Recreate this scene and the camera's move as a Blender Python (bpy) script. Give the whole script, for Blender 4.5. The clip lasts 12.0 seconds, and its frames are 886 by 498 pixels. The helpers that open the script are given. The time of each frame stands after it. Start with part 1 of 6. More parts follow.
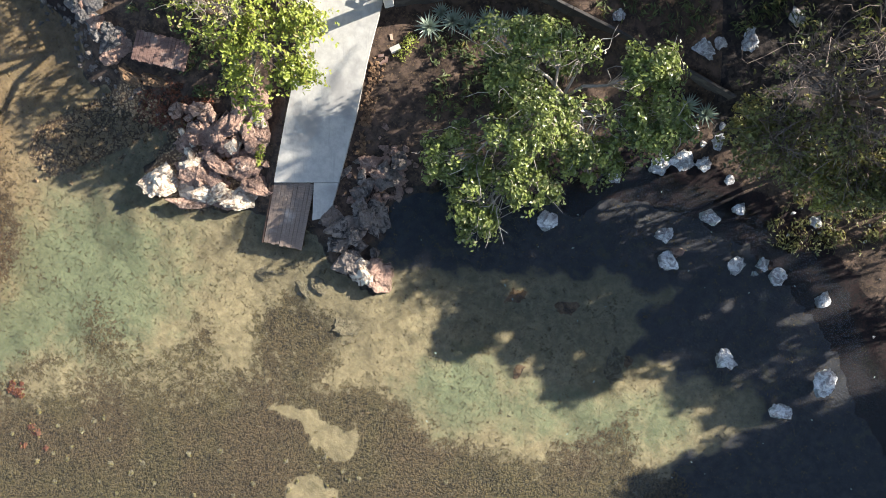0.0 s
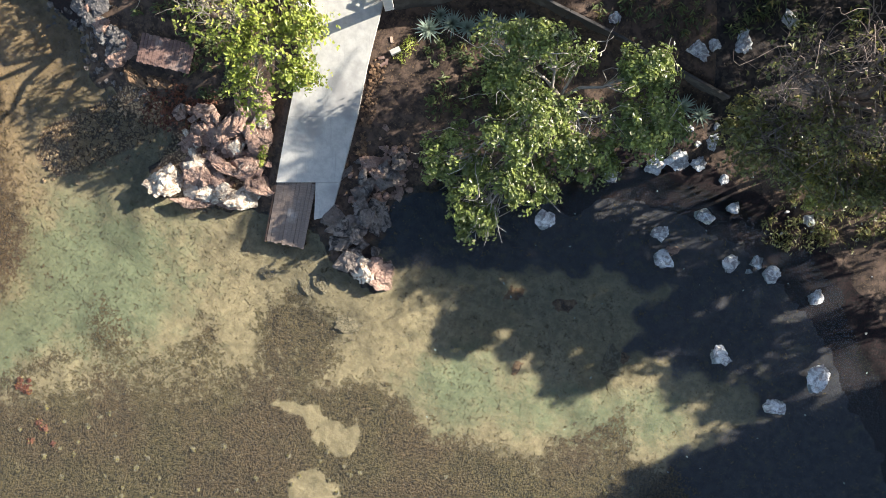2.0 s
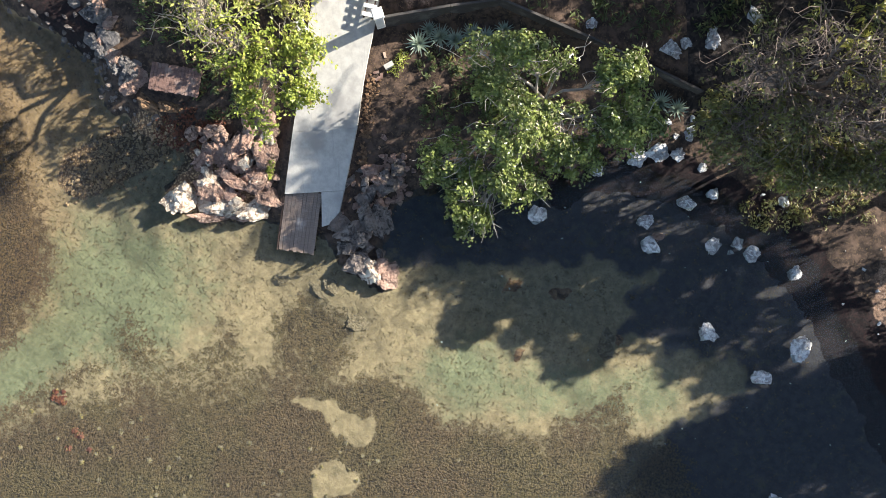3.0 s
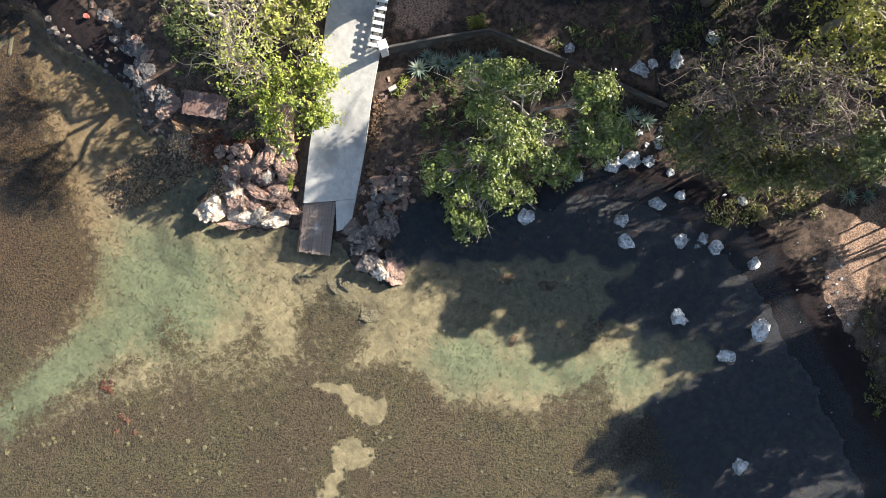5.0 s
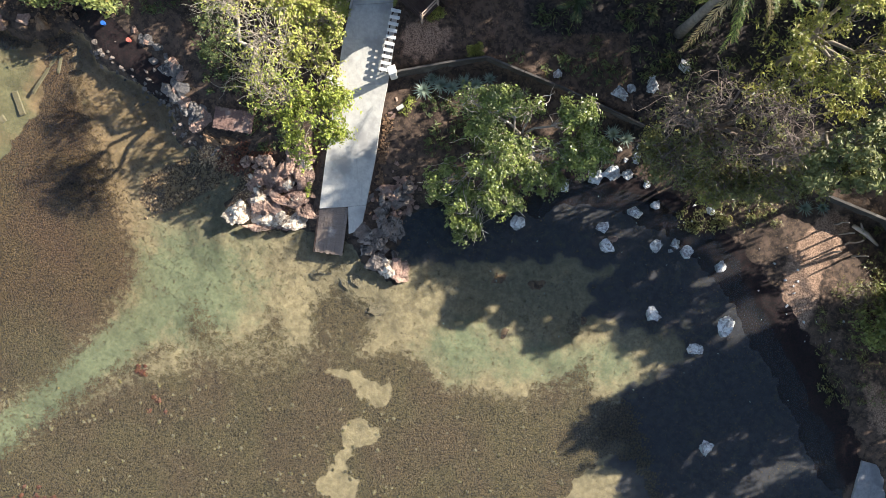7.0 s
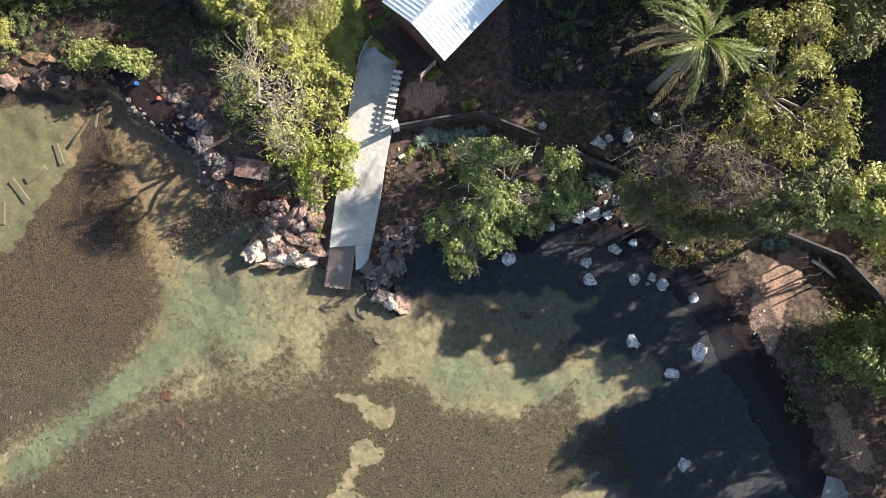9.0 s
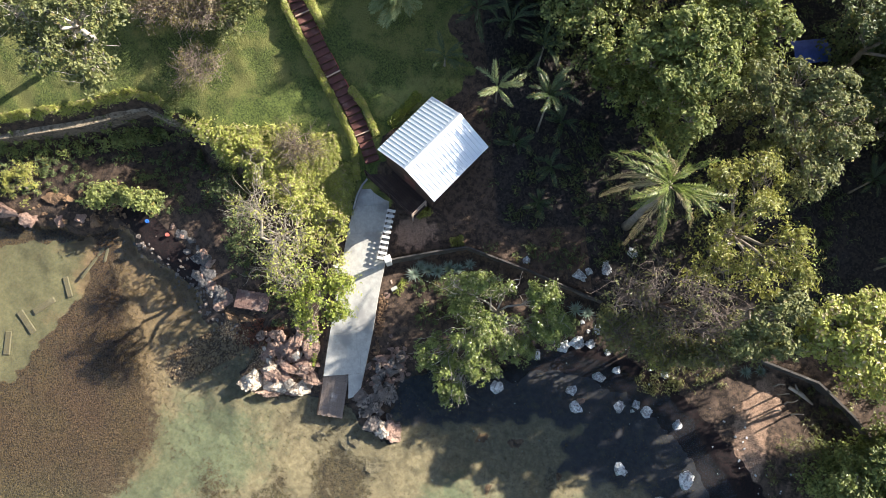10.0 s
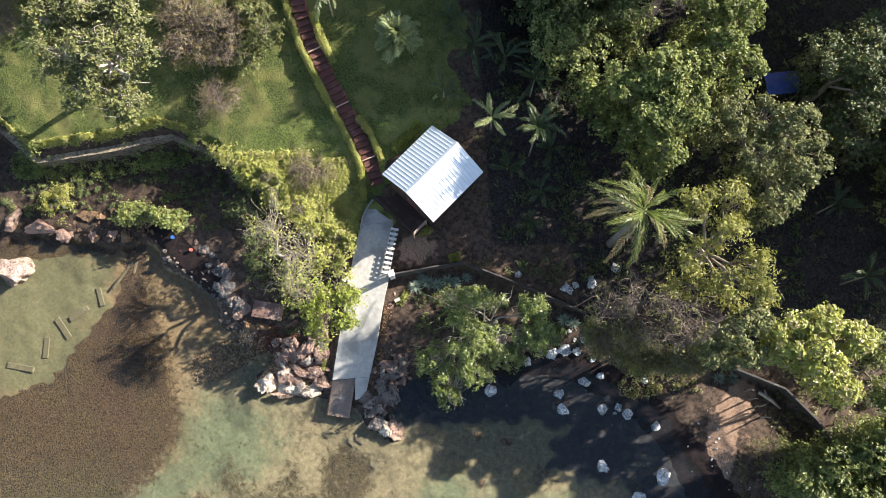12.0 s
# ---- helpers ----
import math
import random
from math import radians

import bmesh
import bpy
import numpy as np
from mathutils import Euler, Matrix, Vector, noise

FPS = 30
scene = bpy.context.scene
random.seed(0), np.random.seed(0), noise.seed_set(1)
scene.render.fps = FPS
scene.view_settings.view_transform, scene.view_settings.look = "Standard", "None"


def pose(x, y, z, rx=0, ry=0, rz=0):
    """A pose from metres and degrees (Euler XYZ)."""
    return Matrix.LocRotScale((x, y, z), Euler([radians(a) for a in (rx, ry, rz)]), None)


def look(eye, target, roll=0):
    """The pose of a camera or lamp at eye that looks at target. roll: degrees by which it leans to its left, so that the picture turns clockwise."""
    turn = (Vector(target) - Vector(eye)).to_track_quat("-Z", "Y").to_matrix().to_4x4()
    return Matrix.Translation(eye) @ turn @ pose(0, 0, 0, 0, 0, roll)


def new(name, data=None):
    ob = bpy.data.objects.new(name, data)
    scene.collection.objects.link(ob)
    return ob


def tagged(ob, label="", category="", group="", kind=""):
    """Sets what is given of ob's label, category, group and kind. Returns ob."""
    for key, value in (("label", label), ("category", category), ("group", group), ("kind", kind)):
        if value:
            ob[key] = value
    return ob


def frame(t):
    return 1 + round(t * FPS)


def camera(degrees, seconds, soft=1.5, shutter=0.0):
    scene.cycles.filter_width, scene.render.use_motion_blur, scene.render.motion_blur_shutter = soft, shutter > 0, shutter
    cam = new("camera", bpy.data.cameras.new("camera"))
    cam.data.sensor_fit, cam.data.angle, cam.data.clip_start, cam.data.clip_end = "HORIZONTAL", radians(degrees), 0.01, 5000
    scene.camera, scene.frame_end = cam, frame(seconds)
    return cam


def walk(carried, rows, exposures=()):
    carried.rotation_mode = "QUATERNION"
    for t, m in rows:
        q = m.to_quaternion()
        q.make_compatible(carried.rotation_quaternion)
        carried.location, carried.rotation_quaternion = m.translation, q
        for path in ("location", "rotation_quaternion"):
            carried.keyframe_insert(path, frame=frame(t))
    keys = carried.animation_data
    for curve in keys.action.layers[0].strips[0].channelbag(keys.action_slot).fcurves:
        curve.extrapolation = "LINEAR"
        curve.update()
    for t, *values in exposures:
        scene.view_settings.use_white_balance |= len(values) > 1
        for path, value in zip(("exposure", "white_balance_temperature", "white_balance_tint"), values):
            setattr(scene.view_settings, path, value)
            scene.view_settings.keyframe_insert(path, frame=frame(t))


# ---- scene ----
# The camera rises straight up, looking down, and tips up in two steps near the end.
cam = camera(64.00, 12.0, soft=0.6)
PATH = [
    (0, -0.011, -0.070, 27.834, 0.006, -0.135, -0.081),
    (0.5, 0.023, -0.090, 27.158, -0.011, 0.012, -0.127),
    (1, 0.046, -0.108, 26.848, -0.004, 0.077, -0.128),
    (1.5, 0.058, -0.124, 27.371, 0.024, 0.007, -0.142),
    (2, 0.061, -0.138, 28.342, 0.027, -0.030, -0.143),
    (2.2, 0.061, -0.143, 28.843, 0.013, -0.041, -0.381),
    (2.5, 0.058, -0.149, 29.313, -0.001, -0.006, -0.994),
    (2.8, 0.054, -0.155, 29.910, 0.008, -0.035, -2.514),
    (3, 0.051, -0.158, 30.310, -0.059, 0.008, -3.351),
    (3.2, 0.047, -0.161, 30.713, -0.007, -0.041, -4.384),
    (4.8, 0.010, -0.167, 33.964, -0.071, -0.058, -4.836),
    (5, 0.007, -0.165, 34.376, -0.068, -0.018, -4.561),
    (5.5, 0.002, -0.159, 35.419, -0.033, -0.017, -4.311),
    (6, 0.003, -0.149, 36.470, -0.006, -0.030, -4.164),
    (6.5, 0.012, -0.135, 37.516, 0.009, -0.025, -3.989),
    (7, 0.030, -0.118, 38.547, 0.004, 0.031, -3.895),
    (7.2, 0.041, -0.109, 38.952, 0.005, -0.021, -3.873),
    (8.8, 0.203, -0.019, 42.139, -0.010, 0.096, -3.763),
    (8.9, 0.218, -0.012, 42.343, 0.183, 0.172, -4.494),
    (9, 0.235, -0.004, 42.552, 2.607, 0.152, -4.256),
    (9.1, 0.252, 0.004, 42.766, 5.768, -0.049, -4.793),
    (9.2, 0.270, 0.011, 42.984, 6.377, -0.062, -4.700),
    (9.3, 0.288, 0.019, 43.204, 6.417, -0.088, -5.049),
    (9.4, 0.307, 0.028, 43.426, 6.410, -0.066, -5.013),
    (9.5, 0.328, 0.036, 43.648, 6.365, 0.065, -4.643),
    (9.7, 0.370, 0.053, 44.091, 6.455, 0.012, -4.876),
    (9.8, 0.393, 0.062, 44.313, 8.636, -0.120, -5.009),
    (9.9, 0.416, 0.072, 44.534, 11.805, -0.313, -4.438),
    (10, 0.441, 0.081, 44.754, 12.613, -0.373, -4.446),
    (10.5, 0.576, 0.131, 45.847, 12.564, -0.249, -4.328),
    (11, 0.735, 0.187, 46.925, 12.519, -0.092, -4.257),
    (11.5, 0.920, 0.248, 48.001, 12.459, 0.097, -4.160),
    (12, 1.132, 0.315, 49.072, 12.385, 0.313, -4.086),
]
walk(cam, [(t, pose(*row)) for t, *row in PATH])

# ---- light ----
SUN_DIR = Vector((0.835, 0.312, 0.454)).normalized()
world = bpy.data.worlds.new("world")
scene.world = world
world.use_nodes = True
wn = world.node_tree.nodes
sky = wn.new("ShaderNodeTexSky")
sky.sky_type = "NISHITA"
sky.sun_disc = False
sky.sun_elevation = math.asin(SUN_DIR.z)
sky.sun_rotation = math.atan2(SUN_DIR.x, SUN_DIR.y)
wn["Background"].inputs["Strength"].default_value = 0.085
world.node_tree.links.new(sky.outputs["Color"], wn["Background"].inputs["Color"])
sun = new("sun", bpy.data.lights.new("sun", "SUN"))
sun.data.energy = 5.0
sun.data.angle = radians(0.55)
sun.data.color = (1.0, 0.93, 0.82)
sun.matrix_world = look(SUN_DIR * 60, (0, 0, 0))
scene.view_settings.exposure = 1.5


# ---- material helpers ----
class Nodes:
    """A short way to write node trees."""

    def __init__(self, name):
        self.material = bpy.data.materials.new(name)
        self.material.use_nodes = True
        self.tree = self.material.node_tree
        self.bsdf = self.tree.nodes["Principled BSDF"]
        self.out = self.tree.nodes["Material Output"]
        self.coords = None

    def link(self, value, socket):
        if isinstance(value, bpy.types.NodeSocket):
            self.tree.links.new(value, socket)
        elif isinstance(value, (tuple, list)) and len(value) == 3 and socket.type == "RGBA":
            socket.default_value = (*value, 1)
        else:
            socket.default_value = value

    def place(self):
        """The place in the world, turned off its axes so that no grain lines up with them."""
        if self.coords is None:
            turn = self.tree.nodes.new("ShaderNodeMapping")
            turn.inputs["Rotation"].default_value = (0.7, 0.45, 0.6)
            self.link(self.tree.nodes.new("ShaderNodeNewGeometry").outputs["Position"], turn.inputs["Vector"])
            self.coords = turn.outputs["Vector"]
        return self.coords

    def local(self):
        return self.tree.nodes.new("ShaderNodeTexCoord").outputs["Object"]

    def noise(self, scale, detail=3.0, rough=0.55, vector=None, warp=0.0, stretch=None):
        n = self.tree.nodes.new("ShaderNodeTexNoise")
        vector = self.place() if vector is None else vector
        if stretch:
            m = self.tree.nodes.new("ShaderNodeMapping")
            m.inputs["Scale"].default_value = stretch
            self.link(vector, m.inputs["Vector"])
            vector = m.outputs["Vector"]
        self.link(vector, n.inputs["Vector"])
        n.inputs["Scale"].default_value, n.inputs["Detail"].default_value = scale, detail
        n.inputs["Roughness"].default_value, n.inputs["Distortion"].default_value = rough, warp
        return n.outputs["Fac"]

    def cells(self, scale, feature="F1", output="Distance", vector=None):
        n = self.tree.nodes.new("ShaderNodeTexVoronoi")
        n.feature = feature
        self.link(self.place() if vector is None else vector, n.inputs["Vector"])
        n.inputs["Scale"].default_value = scale
        return n.outputs[output]

    def ramp(self, fac, lo, hi, a=0.0, b=1.0):
        n = self.tree.nodes.new("ShaderNodeMapRange")
        n.clamp = True
        n.interpolation_type = "SMOOTHSTEP"
        self.link(fac, n.inputs[0])
        for i, v in enumerate((lo, hi, a, b)):
            n.inputs[i + 1].default_value = v
        return n.outputs[0]

    def mix(self, fac, a, b, blend="MIX"):
        n = self.tree.nodes.new("ShaderNodeMix")
        n.data_type, n.blend_type = "RGBA", blend
        self.link(fac, n.inputs[0])
        self.link(a, n.inputs[6])
        self.link(b, n.inputs[7])
        return n.outputs[2]

    def math(self, op, a, b=0.0, c=0.0):
        n = self.tree.nodes.new("ShaderNodeMath")
        n.operation = op
        for i, v in enumerate((a, b, c)):
            self.link(v, n.inputs[i])
        return n.outputs[0]

    def math_vector(self, vector, amount):
        """The vector, pushed about by noise."""
        n = self.tree.nodes.new("ShaderNodeTexNoise")
        n.inputs["Scale"].default_value = 3.0
        self.link(vector, n.inputs["Vector"])
        m = self.tree.nodes.new("ShaderNodeVectorMath")
        m.operation = "MULTIPLY_ADD"
        self.link(n.outputs["Color"], m.inputs[0])
        m.inputs[1].default_value = (amount, amount, amount)
        self.link(vector, m.inputs[2])
        return m.outputs[0]

    def attribute(self, name):
        n = self.tree.nodes.new("ShaderNodeAttribute")
        n.attribute_name = name
        return n.outputs["Fac"]

    def island(self):
        return self.tree.nodes.new("ShaderNodeNewGeometry").outputs["Random Per Island"]

    def each(self):
        return self.tree.nodes.new("ShaderNodeObjectInfo").outputs["Random"]

    def bump(self, height, strength=0.4, distance=0.02):
        n = self.tree.nodes.new("ShaderNodeBump")
        n.inputs["Strength"].default_value, n.inputs["Distance"].default_value = strength, distance
        self.link(height, n.inputs["Height"])
        self.link(n.outputs["Normal"], self.bsdf.inputs["Normal"])

    def set(self, **values):
        for key, value in values.items():
            self.link(value, self.bsdf.inputs[key.replace("_", " ")])
        return self.material


def plain(name, a, b, scale=3.0, fine=30.0, rough=0.8, bump=0.3, depth=0.02, metal=0.0):
    """A surface of two tones at two scales, with fine relief."""
    n = Nodes(name)
    big, small = n.noise(scale, 4), n.noise(fine, 4, 0.65)
    tone = n.math("ADD", n.math("MULTIPLY", big, 0.6), n.math("MULTIPLY", small, 0.4))
    colour = n.mix(n.ramp(tone, 0.36, 0.64), a, b)
    n.bump(n.math("ADD", small, n.math("MULTIPLY", big, 0.5)), bump, depth)
    return n.set(Base_Color=colour, Roughness=rough, Metallic=metal)


def rock_material(name, pale, dark, stain, amount=0.5, scale=1.6):
    """Pitted limestone: pale faces, dark speckled hollows and cracks with crevice shade put into their colour, and a
    stain in patches.
    """
    n = Nodes(name)
    big, pits = n.noise(scale, 5, 0.6), n.cells(9.0)
    grain = n.noise(26, 4, 0.7)
    hollow = n.ramp(n.math("ADD", n.math("MULTIPLY", grain, 0.22), n.math("MULTIPLY", n.noise(3.2, 5, 0.6, None, 1.2), 0.78)), 0.40, 0.58)
    colour = n.mix(hollow, dark, pale)
    colour = n.mix(n.ramp(big, 1.0 - amount - 0.12, 1.0 - amount + 0.12), colour, n.mix(grain, stain, pale))
    colour = n.mix(n.math("MULTIPLY", n.each(), 0.15), colour, dark)
    crack = n.ramp(n.cells(2.6, "DISTANCE_TO_EDGE", "Distance", n.math_vector(n.place(), 0.9)), 0.0, 0.05)
    colour = n.mix(crack, n.mix(0.35, colour, dark), colour)
    n.bump(n.math("ADD", n.math("ADD", n.math("ADD", grain, n.math("MULTIPLY", pits, 0.7)), n.math("MULTIPLY", big, 1.2)), n.math("MULTIPLY", crack, 0.3)), 0.9, 0.09)
    return n.set(Base_Color=colour, Roughness=0.9)


def leaf_material(name, dark, light, dry=(0.25, 0.2, 0.06), some_dry=0.04, gloss=0.42, through_light=0.26):
    n = Nodes(name)
    pick = n.island()
    patch = n.noise(1.3, 3)
    tone = n.math("ADD", n.math("MULTIPLY", pick, 0.6), n.math("MULTIPLY", n.ramp(patch, 0.38, 0.62), 0.4))
    colour = n.mix(tone, dark, light)
    colour = n.mix(n.ramp(n.math("FRACT", n.math("MULTIPLY", pick, 17.3)), 1 - some_dry - 0.01, 1 - some_dry + 0.01), colour, dry)
    n.set(Base_Color=colour, Roughness=gloss)
    thin = n.tree.nodes.new("ShaderNodeBsdfTranslucent")
    n.link(n.mix(0.5, colour, light), thin.inputs["Color"])
    both = n.tree.nodes.new("ShaderNodeMixShader")
    both.inputs[0].default_value = through_light
    n.tree.links.new(n.bsdf.outputs[0], both.inputs[1])
    n.tree.links.new(thin.outputs[0], both.inputs[2])
    n.tree.links.new(both.outputs[0], n.out.inputs["Surface"])
    return n.material


def wood_material(name, a, b, worn, along="X"):
    n = Nodes(name)
    where = n.local()
    stretch = (1.2, 14, 14) if along == "X" else (14, 1.2, 14)
    grain = n.noise(3.0, 5, 0.65, where, 0.4, stretch)
    colour = n.mix(n.ramp(grain, 0.3, 0.7), a, b)
    colour = n.mix(n.ramp(n.noise(1.7, 4), 0.5, 0.72), colour, worn)
    colour = n.mix(n.math("MULTIPLY", n.each(), 0.45), colour, a)
    n.bump(grain, 0.5, 0.006)
    return n.set(Base_Color=colour, Roughness=0.82)


def concrete_material(name, a, b, stain):
    n = Nodes(name)
    big, mid, fine = n.noise(0.7, 4), n.noise(4.0, 5, 0.65), n.noise(60, 3)
    colour = n.mix(n.ramp(mid, 0.3, 0.7), a, b)
    colour = n.mix(n.ramp(big, 0.46, 0.7), colour, stain)
    streak = n.noise(1.4, 4, 0.6, n.tree.nodes.new("ShaderNodeNewGeometry").outputs["Position"], 0.3, (5.0, 0.6, 1.0))
    colour = n.mix(n.math("MULTIPLY", n.ramp(streak, 0.55, 0.72), 0.45), colour, stain)
    n.bump(n.math("ADD", fine, mid), 0.25, 0.008)
    return n.set(Base_Color=colour, Roughness=0.85)


def ground_material():
    """Sand, weed bed, leaf litter, lawn, bare earth and rubble, one running into the other."""
    n = Nodes("ground")
    fine, grain, mid, big = n.noise(55, 3, 0.7), n.noise(14, 4, 0.7), n.noise(3.2, 4, 0.6), n.noise(0.45, 4)
    ripple = n.noise(2.2, 3, 0.5, None, 0.6, (2.2, 5.0, 1.0))
    # sand under water, with green silt in the deeper channel; the cove's muddy bed has slate-blue shade put into its
    # colour
    sand = n.mix(n.ramp(mid, 0.3, 0.7), (0.235, 0.185, 0.108), (0.37, 0.295, 0.18))
    sand = n.mix(n.math("MULTIPLY", n.ramp(n.noise(6, 5, 0.62), 0.5, 0.72), 0.4), sand, (0.15, 0.118, 0.066))
    sand = n.mix(n.math("MULTIPLY", n.ramp(n.cells(3.4, "F1", "Distance", n.math_vector(n.place(), 0.35)), 0.13, 0.05), n.ramp(n.noise(0.9, 3), 0.46, 0.6)), sand, (0.085, 0.065, 0.036))
    sand = n.mix(n.math("MULTIPLY", n.ramp(n.math("ADD", n.attribute("silt"), n.math("MULTIPLY", n.math("SUBTRACT", n.noise(1.1, 7, 0.7), 0.5), 1.5)), 0.2, 0.95), 0.75), sand, n.mix(n.ramp(n.noise(5, 5, 0.6), 0.35, 0.65), (0.165, 0.205, 0.118), (0.105, 0.14, 0.078)))
    shaded_mud = n.mix(n.ramp(mid, 0.35, 0.65), (0.042, 0.040, 0.050), (0.068, 0.062, 0.070))
    sand = n.mix(n.ramp(n.math("ADD", n.attribute("shaded_mud"), n.math("MULTIPLY", n.math("SUBTRACT", mid, 0.5), 0.8)), 0.3, 0.7), sand, shaded_mud)
    sand = n.mix(n.math("MULTIPLY", n.ramp(grain, 0.56, 0.72), 0.55), sand, (0.10, 0.08, 0.045))
    sand = n.mix(n.math("MULTIPLY", n.ramp(n.noise(1.3, 5, 0.7), 0.56, 0.66), 0.35), sand, (0.14, 0.125, 0.07))
    # weed: brown tufts with paler gaps
    clump = n.math("ADD", n.math("MULTIPLY", n.noise(10, 3, 0.55), 0.6), n.math("MULTIPLY", n.noise(24, 3, 0.6), 0.4))
    tuft = n.ramp(clump, 0.36, 0.64)
    weed = n.mix(tuft, (0.018, 0.013, 0.006), (0.185, 0.133, 0.062))
    weed = n.mix(n.math("MULTIPLY", n.ramp(big, 0.42, 0.62), 0.7), weed, n.mix(tuft, (0.021, 0.017, 0.007), (0.19, 0.146, 0.064)))
    weed = n.mix(n.math("MULTIPLY", n.ramp(n.noise(0.25, 3), 0.45, 0.65), 0.5), weed, n.mix(tuft, (0.036, 0.022, 0.011), (0.17, 0.105, 0.06)))
    weed = n.mix(n.math("MULTIPLY", n.ramp(n.cells(2.6), 0.16, 0.05), n.ramp(n.noise(0.8, 3), 0.45, 0.6)), weed, (0.30, 0.20, 0.12))
    edge = n.math("ADD", n.attribute("weed"), n.math("MULTIPLY", n.math("ADD", n.math("SUBTRACT", n.noise(2.8, 9, 0.85), 0.5), n.math("MULTIPLY", n.math("SUBTRACT", n.noise(10, 5, 0.8), 0.5), 0.9)), 3.8))
    colour = n.mix(n.ramp(edge, 0.42, 0.58), sand, weed)
    colour = n.mix(n.math("MULTIPLY", n.attribute("rust"), 0.65), colour, (0.92, 0.66, 0.52), "MULTIPLY")
    # bare earth, reddish, with scattered leaves
    earth = n.mix(n.ramp(mid, 0.35, 0.65), (0.038, 0.025, 0.018), (0.115, 0.075, 0.054))
    earth = n.mix(n.ramp(n.cells(19.0, "F1", "Color"), 0.72, 0.86), earth, (0.13, 0.085, 0.05))
    colour = n.mix(n.ramp(n.math("ADD", n.attribute("land"), n.math("MULTIPLY", n.math("SUBTRACT", mid, 0.5), 0.6)), 0.4, 0.6), colour, earth)
    bare = n.mix(n.ramp(grain, 0.4, 0.62), (0.42, 0.275, 0.19), (0.12, 0.07, 0.046))
    colour = n.mix(n.ramp(n.math("ADD", n.attribute("bare"), n.math("MULTIPLY", n.math("ADD", n.math("SUBTRACT", mid, 0.5), n.math("SUBTRACT", grain, 0.5)), 1.3)), 0.38, 0.72), colour, bare)
    # orange-brown rubble and wet leaves at the water's edge
    rub = n.mix(n.ramp(n.cells(9.0, "F1", "Distance", n.math_vector(n.place(), 0.3)), 0.15, 0.6), (0.52, 0.34, 0.18), (0.12, 0.07, 0.04))
    rub = n.mix(n.ramp(grain, 0.5, 0.7), rub, (0.33, 0.24, 0.15))
    colour = n.mix(n.ramp(n.math("ADD", n.attribute("rubble"), n.math("MULTIPLY", n.math("SUBTRACT", mid, 0.5), 0.7)), 0.42, 0.58), colour, rub)
    # wood floor: tree shade put into the dark colour, with pale flecks
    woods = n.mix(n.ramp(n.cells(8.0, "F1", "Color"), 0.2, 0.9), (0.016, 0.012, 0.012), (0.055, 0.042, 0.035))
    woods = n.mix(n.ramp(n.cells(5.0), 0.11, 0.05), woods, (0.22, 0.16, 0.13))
    colour = n.mix(n.ramp(n.math("ADD", n.attribute("painted_shade"), n.math("MULTIPLY", n.math("SUBTRACT", grain, 0.5), 0.5)), 0.4, 0.6), colour, woods)
    # wet shore leaves, near black; the bank's shade is put into the colour too
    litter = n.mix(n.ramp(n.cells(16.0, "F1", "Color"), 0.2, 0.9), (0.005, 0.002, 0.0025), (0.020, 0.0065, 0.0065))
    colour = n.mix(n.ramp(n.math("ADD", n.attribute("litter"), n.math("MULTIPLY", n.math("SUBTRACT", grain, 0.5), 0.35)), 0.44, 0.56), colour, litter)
    lawn = n.mix(n.ramp(n.noise(9, 7, 0.85), 0.36, 0.64), (0.022, 0.040, 0.009), (0.17, 0.205, 0.042))
    lawn = n.mix(n.math("MULTIPLY", n.ramp(n.noise(0.55, 5, 0.65), 0.42, 0.64), 0.7), lawn, n.mix(n.noise(40, 3, 0.7), (0.11, 0.12, 0.028), (0.40, 0.36, 0.12)))
    colour = n.mix(n.ramp(n.math("ADD", n.attribute("grass"), n.math("MULTIPLY", n.math("SUBTRACT", mid, 0.5), 0.5)), 0.42, 0.58), colour, lawn)
    relief = n.math("ADD", n.math("ADD", n.math("MULTIPLY", tuft, n.math("MULTIPLY", n.ramp(edge, 0.3, 0.7), 1.9)), n.math("MULTIPLY", fine, 0.2)), n.math("ADD", n.math("MULTIPLY", grain, 0.35), n.math("MULTIPLY", ripple, n.math("MULTIPLY", n.math("SUBTRACT", 1.0, n.ramp(n.attribute("land"), 0.1, 0.6)), 0.32))))
    n.bump(relief, 0.8, 0.09)
    return n.set(Base_Color=colour, Roughness=0.95)


